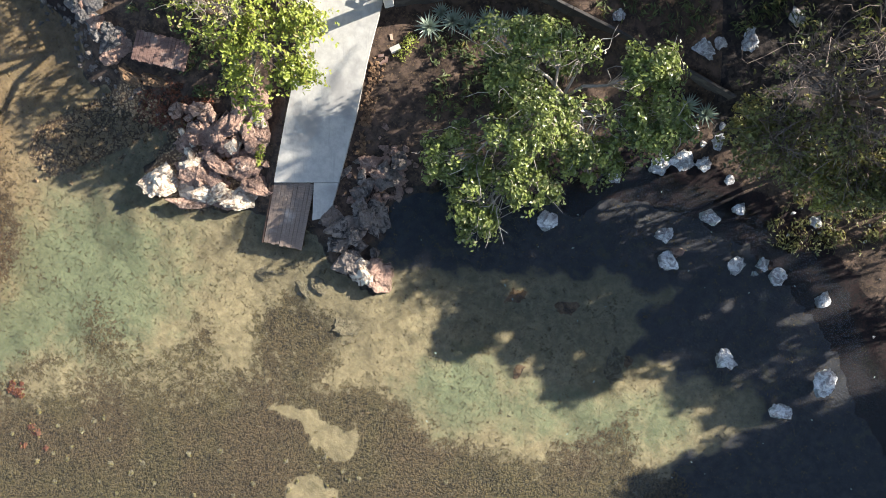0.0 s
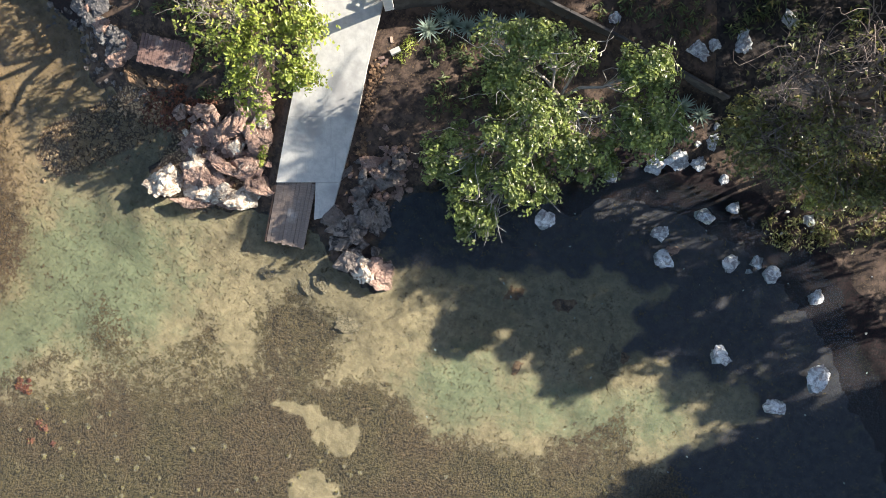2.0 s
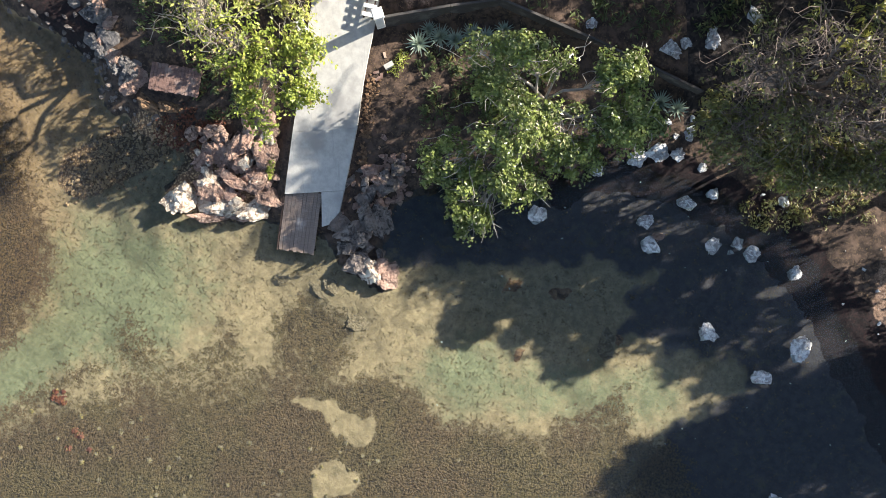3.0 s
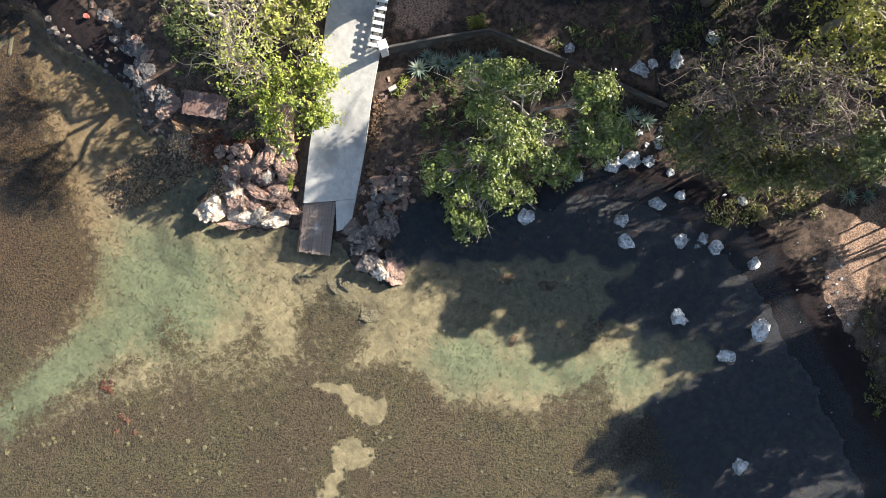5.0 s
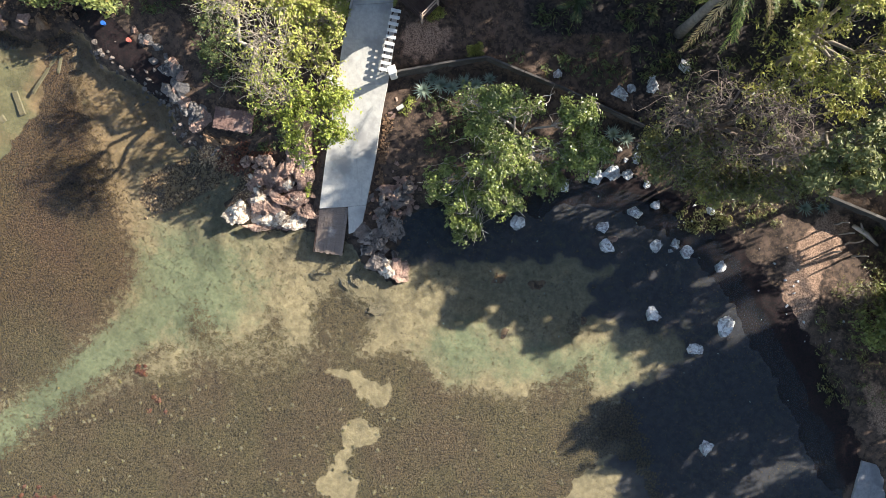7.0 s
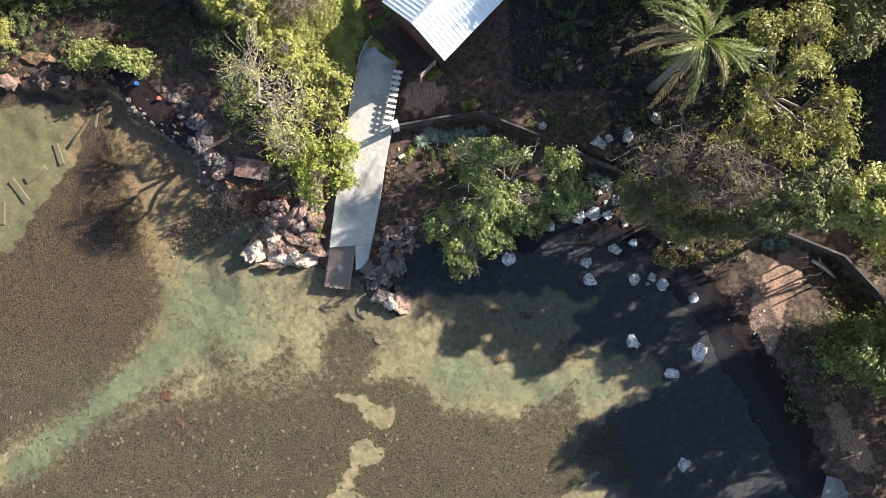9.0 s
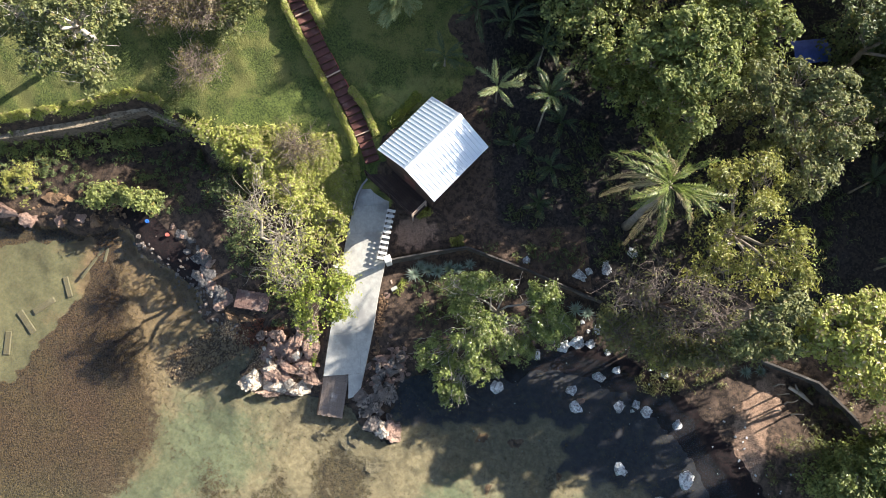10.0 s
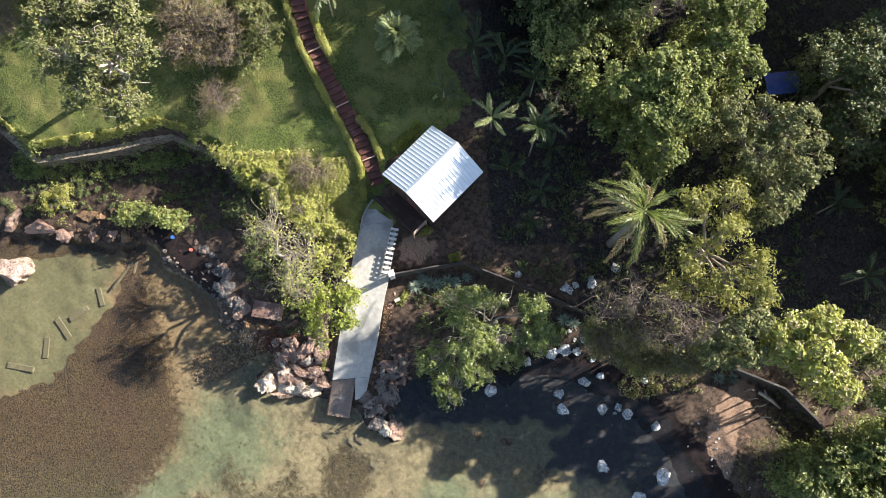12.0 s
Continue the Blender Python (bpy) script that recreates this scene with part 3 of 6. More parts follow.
def ground_sheet():
    def axis(lo, hi, step):
        inner = list(np.arange(lo, hi + step / 2, step))
        grow, out = step, inner[-1]
        right, left, back = [], [], inner[0]
        while grow < 160:
            grow *= 1.35
            out, back = out + grow, back - grow
            right.append(out), left.insert(0, back)
        return np.array(left + inner + right)

    xs, ys = axis(-31.0, 30.0, 0.16), axis(-17.0, 27.0, 0.16)
    gx, gy = np.meshgrid(xs, ys)
    x, y = gx.ravel(), gy.ravel()
    z = height(x, y)
    nx, ny = len(xs), len(ys)
    idx = np.arange(nx * ny).reshape(ny, nx)
    quads = np.stack([idx[:-1, :-1], idx[:-1, 1:], idx[1:, 1:], idx[1:, :-1]], -1).reshape(-1, 4)
    me = bpy.data.meshes.new("ground")
    me.vertices.add(len(x))
    me.vertices.foreach_set("co", np.stack([x, y, z], 1).ravel())
    me.loops.add(quads.size)
    me.loops.foreach_set("vertex_index", quads.ravel())
    me.polygons.add(len(quads))
    me.polygons.foreach_set("loop_start", np.arange(0, quads.size, 4))
    me.materials.append(M["ground"])
    me.update(calc_edges=True)
    me.shade_smooth()

    d = side_of(SHORE, x, y) + 0.22 * wobble(x, y, 2.6, 3) + 0.12 * wobble(x, y, 0.8, 4)
    upper = side_of(UPPER, x, y)
    wx, wy = x + 0.22 * wobble(x, y, 1.1, 21), y + 0.22 * wobble(x, y, 1.1, 22)
    sand = side_of(SAND, wx, wy)
    clear = np.full(x.shape, -9.0)
    for patch in SAND_PATCHES:
        clear = np.maximum(clear, side_of(patch, wx, wy))
    sand = np.maximum(sand, 0.05 - line_distance([(-14.6, -4.4), (-15.6, -5.4), (-18.2, -6.2), (-20.5, -7.2)], wx, wy))
    mixed = 1.35 * np.exp(-(((x + 12) / 6.5) ** 2 + ((y + 5.0) / 1.5) ** 2)) + 0.8 * np.exp(-(((x - 6) / 2.5) ** 2 + ((y + 8) / 1.2) ** 2))
    layers = {
        "weed": np.minimum(smooth(0.5 - sand / np.where(x < -12, 2.2, 1.3)) - 0.42 * mixed, 1.9 - 2.9 * smooth(clear / 0.5 + 0.5)),
        "silt": np.maximum(np.maximum(np.exp(-(((x + 14.2) / 4.4) ** 2 + ((y + 1.2) / 3.6) ** 2)) * 1.15, np.exp(-(line_distance([(-16, -2.5), (-20, -5.2), (-26, -9.5)], x, y) / 1.5) ** 2) * 1.1),
                           np.maximum(np.maximum(np.exp(-(((x - 0.8) / 2.6) ** 2 + ((y + 5.8) / 2.0) ** 2)), np.exp(-(line_distance([(3, -6.5), (9, -7.2)], x, y) / 1.6) ** 2) * 0.8), smooth((-18.5 - x + 1.6 * wobble(x, y, 4.0, 45)) / 7) * smooth((y - 1.0) / 4) * 1.1)),
        "shaded_mud": smooth(0.5 + (side_of(SHADED_MUD, x + 0.5 * wobble(x, y, 2.2, 31), y + 0.35 * wobble(x, y, 2.2, 38)) + 0.25) / 1.5),
        "rust": np.maximum(np.exp(-((x + 15.5) / 3.2) ** 2 - ((y - 8.5) / 3.6) ** 2), smooth((-14.5 - x) / 4) * smooth((y + 5) / 5)) * (1 - smooth(d / 0.6 + 0.5)),
        "land": smooth(d / 0.5 + np.where(x < -12, 0.85, 0.6)),
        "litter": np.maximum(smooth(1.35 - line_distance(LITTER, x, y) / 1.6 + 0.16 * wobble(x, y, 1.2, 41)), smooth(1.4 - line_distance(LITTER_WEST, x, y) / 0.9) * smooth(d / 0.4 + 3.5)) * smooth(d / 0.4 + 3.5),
        # floor under the eastern trees, where their shade is painted in
        "painted_shade": smooth((x - 4.0) / 2) * smooth((60 - x) / 3) * smooth((y - np.where(x > 10.5, 3.4 - 0.3 * np.clip(x - 11, 0, 8), 9.8)) / 1.5) * smooth((60 - y) / 4),
        "rubble": np.maximum(smooth(1.5 - line_distance(RUBBLE, x, y) / 1.1), smooth(1.3 - np.hypot(x + 9.5, y - 3.2) / 2.2)),
        "grass": smooth(upper / 0.8) * (1 - smooth((x + 2.9 - 5.5 * smooth((y - 16.5) / 3.0) + 0.8 * wobble(x, y, 3.0, 36)) / 2.0)) * smooth((y - 11.5) / 1.5),
        "bare": np.maximum(smooth(1.35 - np.hypot((x + 0.2) / 1.5, (y - 10.8) / 1.2) + 0.25 * wobble(x, y, 1.2, 33)),
                           np.maximum(smooth(1.4 - line_distance([(20.9, -0.4), (19.6, -2.0), (18.9, -4.6)], x, y) / 1.1 + 0.3 * wobble(x, y, 1.4, 34)),
                                      np.maximum(smooth(1.2 - line_distance([(22.6, -9.5), (24, -12.5)], x, y) / 1.0 + 0.3 * wobble(x, y, 1.3, 35)),
                                                 # paler strip on the east bank: sunlight put into the earth's colour
                                                 0.42 * smooth(1.3 - line_distance([(19.4, -1.6), (19.9, -3.0), (21.6, -6.4), (23.4, -11.0)], x, y) / 1.6 + 0.5 * wobble(x, y, 1.6, 37))))),
    }
    for name, values in layers.items():
        layer = me.attributes.new(name, "FLOAT", "POINT")
        layer.data.foreach_set("value", np.ascontiguousarray(values, dtype=np.float32))
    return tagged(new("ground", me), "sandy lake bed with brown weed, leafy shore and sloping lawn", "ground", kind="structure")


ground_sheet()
W = 2200
sheet = tagged(new("water", mesh_of("water", [(-W, -W, 0), (W, -W, 0), (W, W, 0), (-W, W, 0)], [(0, 1, 2, 3)], "water")), "clear shallow green-tinted water over sand and weed", "water", kind="structure")
sheet.visible_shadow = False


# ---- trees and shrubs ----
def lumps(p, size, seed):
    """Smooth noise in space, about -1 to 1."""
    rng = np.random.RandomState(seed)
    total = np.zeros(len(p))
    for k in range(8):
        d = rng.normal(size=3)
        d *= 2 * math.pi * rng.uniform(0.7, 1.6) / size / np.linalg.norm(d)
        total += np.sin(p @ d + rng.uniform(0, 6.28))
    return total / 2.6


def crown_points(blobs, rng, per, spread, gaps=0.15, puffs=False):
    """Leaf places in sprays, or in rounded puffs, that sit on the outer shells of the blobs, with gaps; returns places, normals and the clumps' centres."""
    places, normals, clumps = [], [], []
    for x, y, z, rx, ry, rz, count in blobs:
        count = max(count, 4)
        d = rng.normal(size=(count, 3))
        d[:, 2] = np.abs(d[:, 2]) * 1.1 - 0.3
        d /= np.linalg.norm(d, axis=1)[:, None]
        r = rng.uniform(0.2, 1.0, (count, 1)) ** 0.5
        r *= 0.90 + 0.26 * np.sin(d[:, :1] * 5.1 + x) * np.cos(d[:, 1:2] * 4.3 + y)
        c = np.array([x, y, z]) + d * r * np.array([rx, ry, rz])
        keep = lumps(c, 1.25, 5) > -gaps * 3 + 0.22
        keep[:4] = True
        c, d = c[keep], d[keep]
        count = len(c)
        clumps.append(c)
        if puffs:
            out = rng.normal(size=(count, per, 3)) + d[:, None] * 0.5 + np.array([0.1, 0, 0.75])
            out /= np.linalg.norm(out, axis=2)[:, :, None]
            size = spread * rng.uniform(0.8, 2.4, (count, 1, 1))
            places.append((c[:, None] + out * size * rng.uniform(0.55, 1.25, (count, per, 1)) * np.array([1, 1, 0.75])).reshape(-1, 3))
            normals.append((out * 0.9 + np.array([0.16, 0.06, 0.3]) + rng.normal(size=out.shape) * 0.32).reshape(-1, 3))
            continue
        twigs = 5
        ways = rng.normal(size=(count, twigs, 3)) * np.array([1, 1, 0.45]) + d[:, None, :] * 0.7
        ways /= np.linalg.norm(ways, axis=2)[:, :, None]
        reach = spread * 2.3 * rng.uniform(0.6, 1.3, (count, 1))
        which = rng.randint(0, twigs, (count, per))
        way = ways[np.arange(count)[:, None], which]
        u = rng.uniform(0.05, 1.0, (count, per, 1))
        off = way * u * reach[:, None] + rng.normal(size=(count, per, 3)) * spread * 0.2
        off[:, :, 2] -= (u[:, :, 0] ** 2) * reach * 0.25
        places.append((c[:, None] + off).reshape(-1, 3))
        lie = way * 0.25 + d[:, None] * 0.45 + np.array([0.40, 0.15, 0.42]) + rng.normal(size=way.shape) * 0.5
        normals.append(lie.reshape(-1, 3))
    return np.concatenate(places), np.concatenate(normals), clumps


def limb(a, b, r0, r1, rng, bend=0.12, steps=4):
    a, b = Vector(a), Vector(b)
    length = (b - a).length
    points = [a + (b - a) * (i / steps) + Vector(rng.normal(size=3)) * length * bend * (0 < i < steps) * 0.5 + Vector((0, 0, length * 0.08 * math.sin(math.pi * i / steps))) for i in range(steps + 1)]
    return points, [r0 + (r1 - r0) * i / steps for i in range(steps + 1)]


def crooked(a, b, r0, r1, rng, steps=7):
    """A twig that wanders from a to b in soft curves."""
    a, b = Vector(a), Vector(b)
    length = (b - a).length
    s1, s2 = Vector(rng.normal(size=3)), Vector(rng.normal(size=3))
    f1, f2 = rng.uniform(2.5, 4.5), rng.uniform(6, 9)
    points = []
    for i in range(steps + 1):
        u = i / steps
        points.append(a + (b - a) * u + (s1 * math.sin(f1 * u) * 0.16 + s2 * math.sin(f2 * u) * 0.07) * length * math.sin(math.pi * min(u * 1.3, 1) * 0.75))
    return points, [r0 + (r1 - r0) * i / steps for i in range(steps + 1)]


def tree(name, label, category, foot, fork, blobs, leaf, material, seed, per=46, spread=0.27, trunk=0.16, twigs=30, bark="bark", bare=0, group="", skirt=0.0, gaps=0.15, puffs=False, falls=(1.5, 3.0, 4.5, 6.0)):
    """A tapered trunk, limbs to each mass of the crown, twigs to its clumps, and leaves in clumps. bare: fine leafless twigs."""
    rng = np.random.RandomState(seed)
    fx, fy = foot
    base = Vector((fx, fy, ground_z(fx, fy) - 0.08))
    root = thing(name, Matrix.Translation(base), label, category, group)
    shift = Matrix.Translation(-base)
    fork = Vector(fork)
    places, normals, clumps = crown_points(blobs, rng, per, spread, gaps, puffs)
    deep = [(x, y, z - rz * fall, rx * 0.9, ry * 0.9, rz * 1.1, int(count * skirt)) for x, y, z, rx, ry, rz, count in blobs for fall in falls if skirt and z - rz * fall > base.z + 1.0]
    if deep:
        more, lie, _ = crown_points(deep, rng, per, spread * 1.2, gaps, puffs)
        places, normals = np.concatenate([places, more]), np.concatenate([normals, lie])
    points, radii = limb(base, fork, trunk * 1.25, trunk * 0.8, rng, 0.06)
    tv, tf = tube_data(points, radii, 8)
    part("trunk", mesh_of("trunk", tv, tf, bark, True), root, at=shift)
    for i, (x, y, z, rx, ry, rz, count) in enumerate(blobs):
        pieces = []
        hub = Vector((x, y, z - rz * 0.35))
        points, radii = limb(fork, hub, trunk * 0.62, trunk * 0.22, rng)
        arm = part("limb", mesh_of("limb", *tube_data(points, radii, 6), bark, True), root, at=shift)
        own = clumps[i]
        for c in own[:twigs]:
            start = points[rng.randint(2, 5)]
            p, r = crooked(start, c, trunk * 0.17, 0.008, rng, 5)
            pieces.append(tube_data(p, r, 4))
        for k in range(bare):
            c = Vector(own[rng.randint(len(own))])
            tip = c + Vector((rng.normal() * 0.6, rng.normal() * 0.6, rng.uniform(-0.1, 0.6)))
            start = points[rng.randint(2, 5)]
            mid = start.lerp(c, 0.7)
            p, r = crooked(mid, tip, 0.022, 0.006, rng)
            pieces.append(tube_data(p, r, 3))
        if pieces:
            part("branchwork", mesh_of("branchwork", *joined(pieces), bark, True), arm)
    v, f = leaves_data(places, normals, leaf[0], leaf[1], rng)
    part("crown", mesh_of("crown", v, f, material), root, at=shift)
    return root


def hill(x, y, up):
    return ground_z(x, y) + up


TREES_AT_WALK = "trees beside the walkway"
tree("leafy_tree", "bright green broadleaf tree leaning over a concrete walkway", "tree", (-7.4, 7.6), (-6.7, 7.2, 2.3),
     [(-5.9, 6.7, 3.7, 1.5, 1.5, 0.8, 100), (-4.5, 7.5, 3.9, 0.9, 0.9, 0.6, 44), (-7.3, 7.9, 3.9, 1.4, 1.3, 0.8, 42), (-6.7, 5.4, 2.9, 0.9, 0.8, 0.5, 36), (-5.0, 6.0, 3.4, 0.7, 0.6, 0.5, 24), (-8.4, 9.0, 3.6, 0.9, 0.9, 0.6, 20)], (0.17, 0.10), "leaf_bright", 11, 26, 0.24, 0.13, gaps=0.15)
tree("thin_tree", "half-bare tree with grey twigs and sparse pale leaves", "tree", (-9.2, 10.4), (-8.6, 10.4, 3.4),
     [(-7.4, 10.2, 6.6, 1.9, 2.0, 1.0, 64), (-8.2, 8.4, 5.6, 1.4, 1.3, 0.9, 34), (-9.4, 12.6, 5.3, 1.4, 1.6, 0.9, 40)], (0.16, 0.085), "leaf_lime", 12, 12, 0.3, 0.19, 50, "twig", 70, gaps=0.1)
tree("yellow_tree", "yellow-green leafy tree above the lawn edge", "tree", (-6.6, 12.4), (-6.3, 12.2, 2.6),
     [(-8.2, 14.3, 3.4, 1.3, 0.9, 0.5, 90), (-6.7, 12.7, 3.5, 1.3, 1.0, 0.5, 110), (-5.1, 11.5, 3.6, 1.0, 1.1, 0.5, 90), (-6.3, 10.2, 3.4, 1.1, 1.1, 0.5, 90), (-4.9, 9.5, 3.5, 0.7, 0.9, 0.5, 56), (-5.0, 7.6, 3.2, 0.7, 0.7, 0.4, 40)], (0.16, 0.085), "leaf_lime", 13, 30, 0.22, 0.12, gaps=0.11)
tree("cove_tree", "green broadleaf tree with pale branches spreading over dark water", "tree", (4.9, 5.6), (4.4, 5.4, 2.4),
     [(0.5, 3.0, 3.0, 1.3, 1.3, 0.8, 153), (1.3, 1.7, 2.2, 1.1, 1.2, 0.7, 136), (1.3, 0.7, 1.5, 0.8, 0.6, 0.5, 74), (3.0, 4.2, 4.2, 1.5, 1.3, 0.7, 221), (4.9, 3.9, 3.8, 1.0, 1.0, 0.6, 85), (2.4, 5.7, 4.2, 0.9, 0.9, 0.5, 68), (1.9, 7.0, 4.3, 0.8, 0.6, 0.5, 44), (3.3, 6.9, 4.4, 1.2, 0.7, 0.6, 74), (7.1, 5.9, 4.2, 1.1, 0.9, 0.7, 119), (7.2, 4.2, 4.0, 1.4, 1.2, 0.8, 187), (3.0, 2.3, 2.9, 1.2, 1.1, 0.7, 119), (5.4, 3.0, 3.0, 1.3, 0.8, 0.7, 102), (4.8, 6.4, 3.9, 0.9, 0.6, 0.5, 27)], (0.155, 0.10), "leaf_cove", 14, 26, 0.17, 0.12, 26, "pale_bark", 9, skirt=0.08, gaps=0.1, puffs=True)
tree("twiggy_tree", "wide half-bare tree with tangled brown twigs and olive leaves", "tree", (14.2, 5.0), (13.6, 4.9, 3.8),
     [(11.4, 5.3, 6.2, 1.5, 1.3, 1.0, 37), (13.6, 6.0, 7.6, 1.6, 1.4, 1.1, 22), (15.1, 5.1, 8.2, 1.5, 1.4, 1.1, 25), (15.3, 3.2, 7.6, 1.4, 1.1, 1.0, 30), (12.5, 3.6, 5.4, 1.4, 1.1, 0.9, 112), (11.0, 3.6, 4.4, 1.1, 1.1, 0.8, 92), (14.0, 2.0, 4.0, 1.5, 0.8, 0.8, 112), (14.2, 3.6, 6.6, 1.4, 1.2, 0.9, 20), (16.0, 1.8, 5.5, 1.4, 0.8, 0.8, 112)],
     (0.17, 0.09), "leaf_olive", 15, 12, 0.26, 0.2, 30, "brown_twig", 80, skirt=0.05)
tree("dense_tree", "dense rounded grey-green tree beside a bare bank", "tree", (18.6, 4.4), (18.2, 4.0, 5.6),
     [(18.0, 3.1, 8.4, 1.4, 1.2, 1.0, 82), (16.6, 2.2, 7.8, 1.0, 0.8, 0.8, 37), (19.1, 3.7, 8.4, 0.9, 0.9, 0.8, 45), (18.8, 1.8, 7.4, 1.0, 0.8, 0.8, 45)], (0.22, 0.14), "leaf_grey", 16, 26, 0.20, 0.18, skirt=0.1, puffs=True, gaps=0.1)
tree("feathery_tree", "yellow-green feathery tree behind the cove", "tree", (18.2, 8.4), (17.9, 8.2, 5.8),
     [(16.8, 11.0, 8.6, 1.1, 1.0, 0.9, 70), (18.7, 11.2, 8.6, 1.1, 1.0, 0.9, 60), (18.1, 8.8, 9.0, 1.3, 1.1, 1.0, 90), (19.6, 6.7, 9.0, 1.0, 1.2, 1.0, 90), (16.0, 7.8, 8.6, 1.1, 1.1, 0.9, 50), (17.9, 6.0, 8.6, 1.2, 0.9, 0.9, 70), (19.8, 5.1, 8.4, 0.7, 0.8, 0.8, 46), (15.9, 6.1, 8.0, 0.9, 0.8, 0.8, 36)], (0.20, 0.08), "leaf_yellow", 17, 32, 0.24, 0.18, skirt=0.08, gaps=0.13)
tree("waterside_tree", "low olive-green tree leaning over the waterline", "tree", (14.0, 3.2), (13.8, 2.9, 1.9), [(11.5, 3.3, 3.2, 1.2, 0.9, 0.7, 80), (13.0, 2.6, 3.3, 1.2, 0.8, 0.7, 80), (15.0, 2.1, 3.8, 1.4, 0.8, 0.8, 90), (16.5, 1.7, 4.0, 1.0, 0.7, 0.7, 60), (10.8, 4.4, 3.4, 0.8, 0.8, 0.6, 50)], (0.16, 0.10), "leaf_olive", 36, 24, 0.22, 0.1, 20, skirt=0.2, puffs=True)
tree("sprig_tree", "small yellow-green tree at the water's edge", "tree", (13.8, 2.8), (13.6, 2.4, 2.4), [(13.3, 2.1, 3.6, 0.9, 0.8, 0.6, 40)], (0.17, 0.09), "leaf_yellow", 18, 36, 0.22, 0.07)
tree("round_tree", "tall green tree with clumped foliage", "tree", (15.8, 18.0), (15.6, 17.6, 5.5),
     [(13.4, 18.4, 9.8, 1.6, 1.5, 1.1, 120), (15.4, 18.6, 10.4, 1.6, 1.6, 1.2, 130), (14.9, 16.3, 9.8, 1.5, 1.5, 1.1, 120), (16.9, 16.8, 9.8, 1.4, 1.6, 1.1, 110), (15.4, 14.2, 8.8, 0.9, 1.0, 0.8, 50), (17.6, 19.0, 9.8, 1.4, 1.3, 1.0, 90), (11.9, 19.4, 7.4, 1.2, 1.0, 0.8, 44)], (0.24, 0.16), "leaf_round", 19, 28, 0.22, 0.22, skirt=0.3, puffs=True, gaps=0.12)
tree("round_tree", "tall green tree with clumped foliage", "tree", (20.0, 21.6), (19.8, 21.4, 5.5),
     [(19.0, 23.2, 10.2, 1.3, 1.5, 1.2, 100), (20.6, 22.2, 10.2, 1.3, 1.7, 1.2, 110), (19.4, 20.6, 10.2, 1.4, 1.5, 1.2, 100), (20.6, 18.8, 9.6, 1.1, 1.1, 1.0, 60)], (0.24, 0.16), "leaf_round", 20, 28, 0.22, 0.22, skirt=0.3, puffs=True, gaps=0.12)
tree("grey_tree", "tall olive-green tree with fine leaves", "tree", (22.4, 14.4), (22.2, 14.2, 5.0),
     [(23.0, 14.8, 9.2, 1.7, 1.6, 1.2, 130), (21.0, 13.4, 8.8, 1.2, 1.3, 1.0, 70), (23.6, 12.8, 8.6, 1.4, 1.3, 1.0, 80), (21.4, 15.8, 9.2, 1.2, 1.2, 1.0, 60), (19.4, 16.2, 9.2, 1.2, 1.3, 1.0, 70), (22.0, 10.8, 8.0, 1.3, 1.1, 0.9, 60)], (0.22, 0.14), "leaf_grey", 21, 26, 0.20, 0.2, skirt=0.3, puffs=True)
tree("lime_tree", "yellow-green leafy tree behind a plank fence", "tree", (22.6, 2.4), (22.4, 2.2, 5.0),
     [(21.2, 2.7, 8.2, 1.1, 1.1, 1.0, 90), (22.9, 3.4, 8.4, 1.2, 1.0, 1.0, 96), (24.5, 2.3, 8.2, 1.1, 1.2, 1.0, 96), (22.5, 1.3, 8.4, 1.2, 1.1, 1.0, 96), (24.5, -0.3, 6.5, 1.0, 1.0, 0.9, 80), (21.0, 1.9, 7.2, 0.8, 0.7, 0.8, 40)], (0.25, 0.15), "leaf_lime", 22, 26, 0.20, 0.16, skirt=0.35, puffs=True, gaps=0.13, falls=(1.5, 3.0))
tree("bank_tree", "green leafy tree on the bank beside a plank fence", "tree", (24.8, -5.6), (24.6, -5.5, 3.6),
     [(21.8, -5.6, 6.4, 1.2, 1.0, 0.9, 80), (23.4, -4.7, 6.9, 1.3, 1.1, 0.9, 110), (25.2, -4.2, 7.3, 1.3, 1.2, 1.0, 120), (26.9, -3.3, 7.9, 1.3, 1.2, 1.0, 120), (24.3, -6.9, 7.0, 1.7, 1.4, 1.0, 140), (27.0, -5.6, 7.6, 1.6, 1.7, 1.0, 150), (26.4, -8.6, 7.2, 1.8, 1.6, 1.0, 140), (28.8, -4.0, 8.2, 1.3, 1.5, 1.0, 110)], (0.22, 0.13), "leaf_mid", 23, 28, 0.25, 0.16, skirt=0.45, gaps=0.2)
tree("edge_tree", "slender green tree beyond a plank fence", "tree", (27.2, 0.6), (26.9, 0.5, 4.6), [(26.3, 1.7, 7.2, 1.1, 0.9, 0.8, 90), (26.8, -0.9, 7.0, 1.1, 1.0, 0.8, 100)], (0.22, 0.13), "leaf_mid", 35, 28, 0.24, 0.12, gaps=0.16)
tree("bank_bush", "low twiggy olive bush on bare earth", "bush", (21.9, -4.6), (21.9, -4.5, 0.9), [(21.8, -4.4, 1.3, 1.5, 1.3, 0.7, 60)], (0.13, 0.05), "leaf_olive", 24, 26, 0.25, 0.05, 40, "brown_twig", 60)
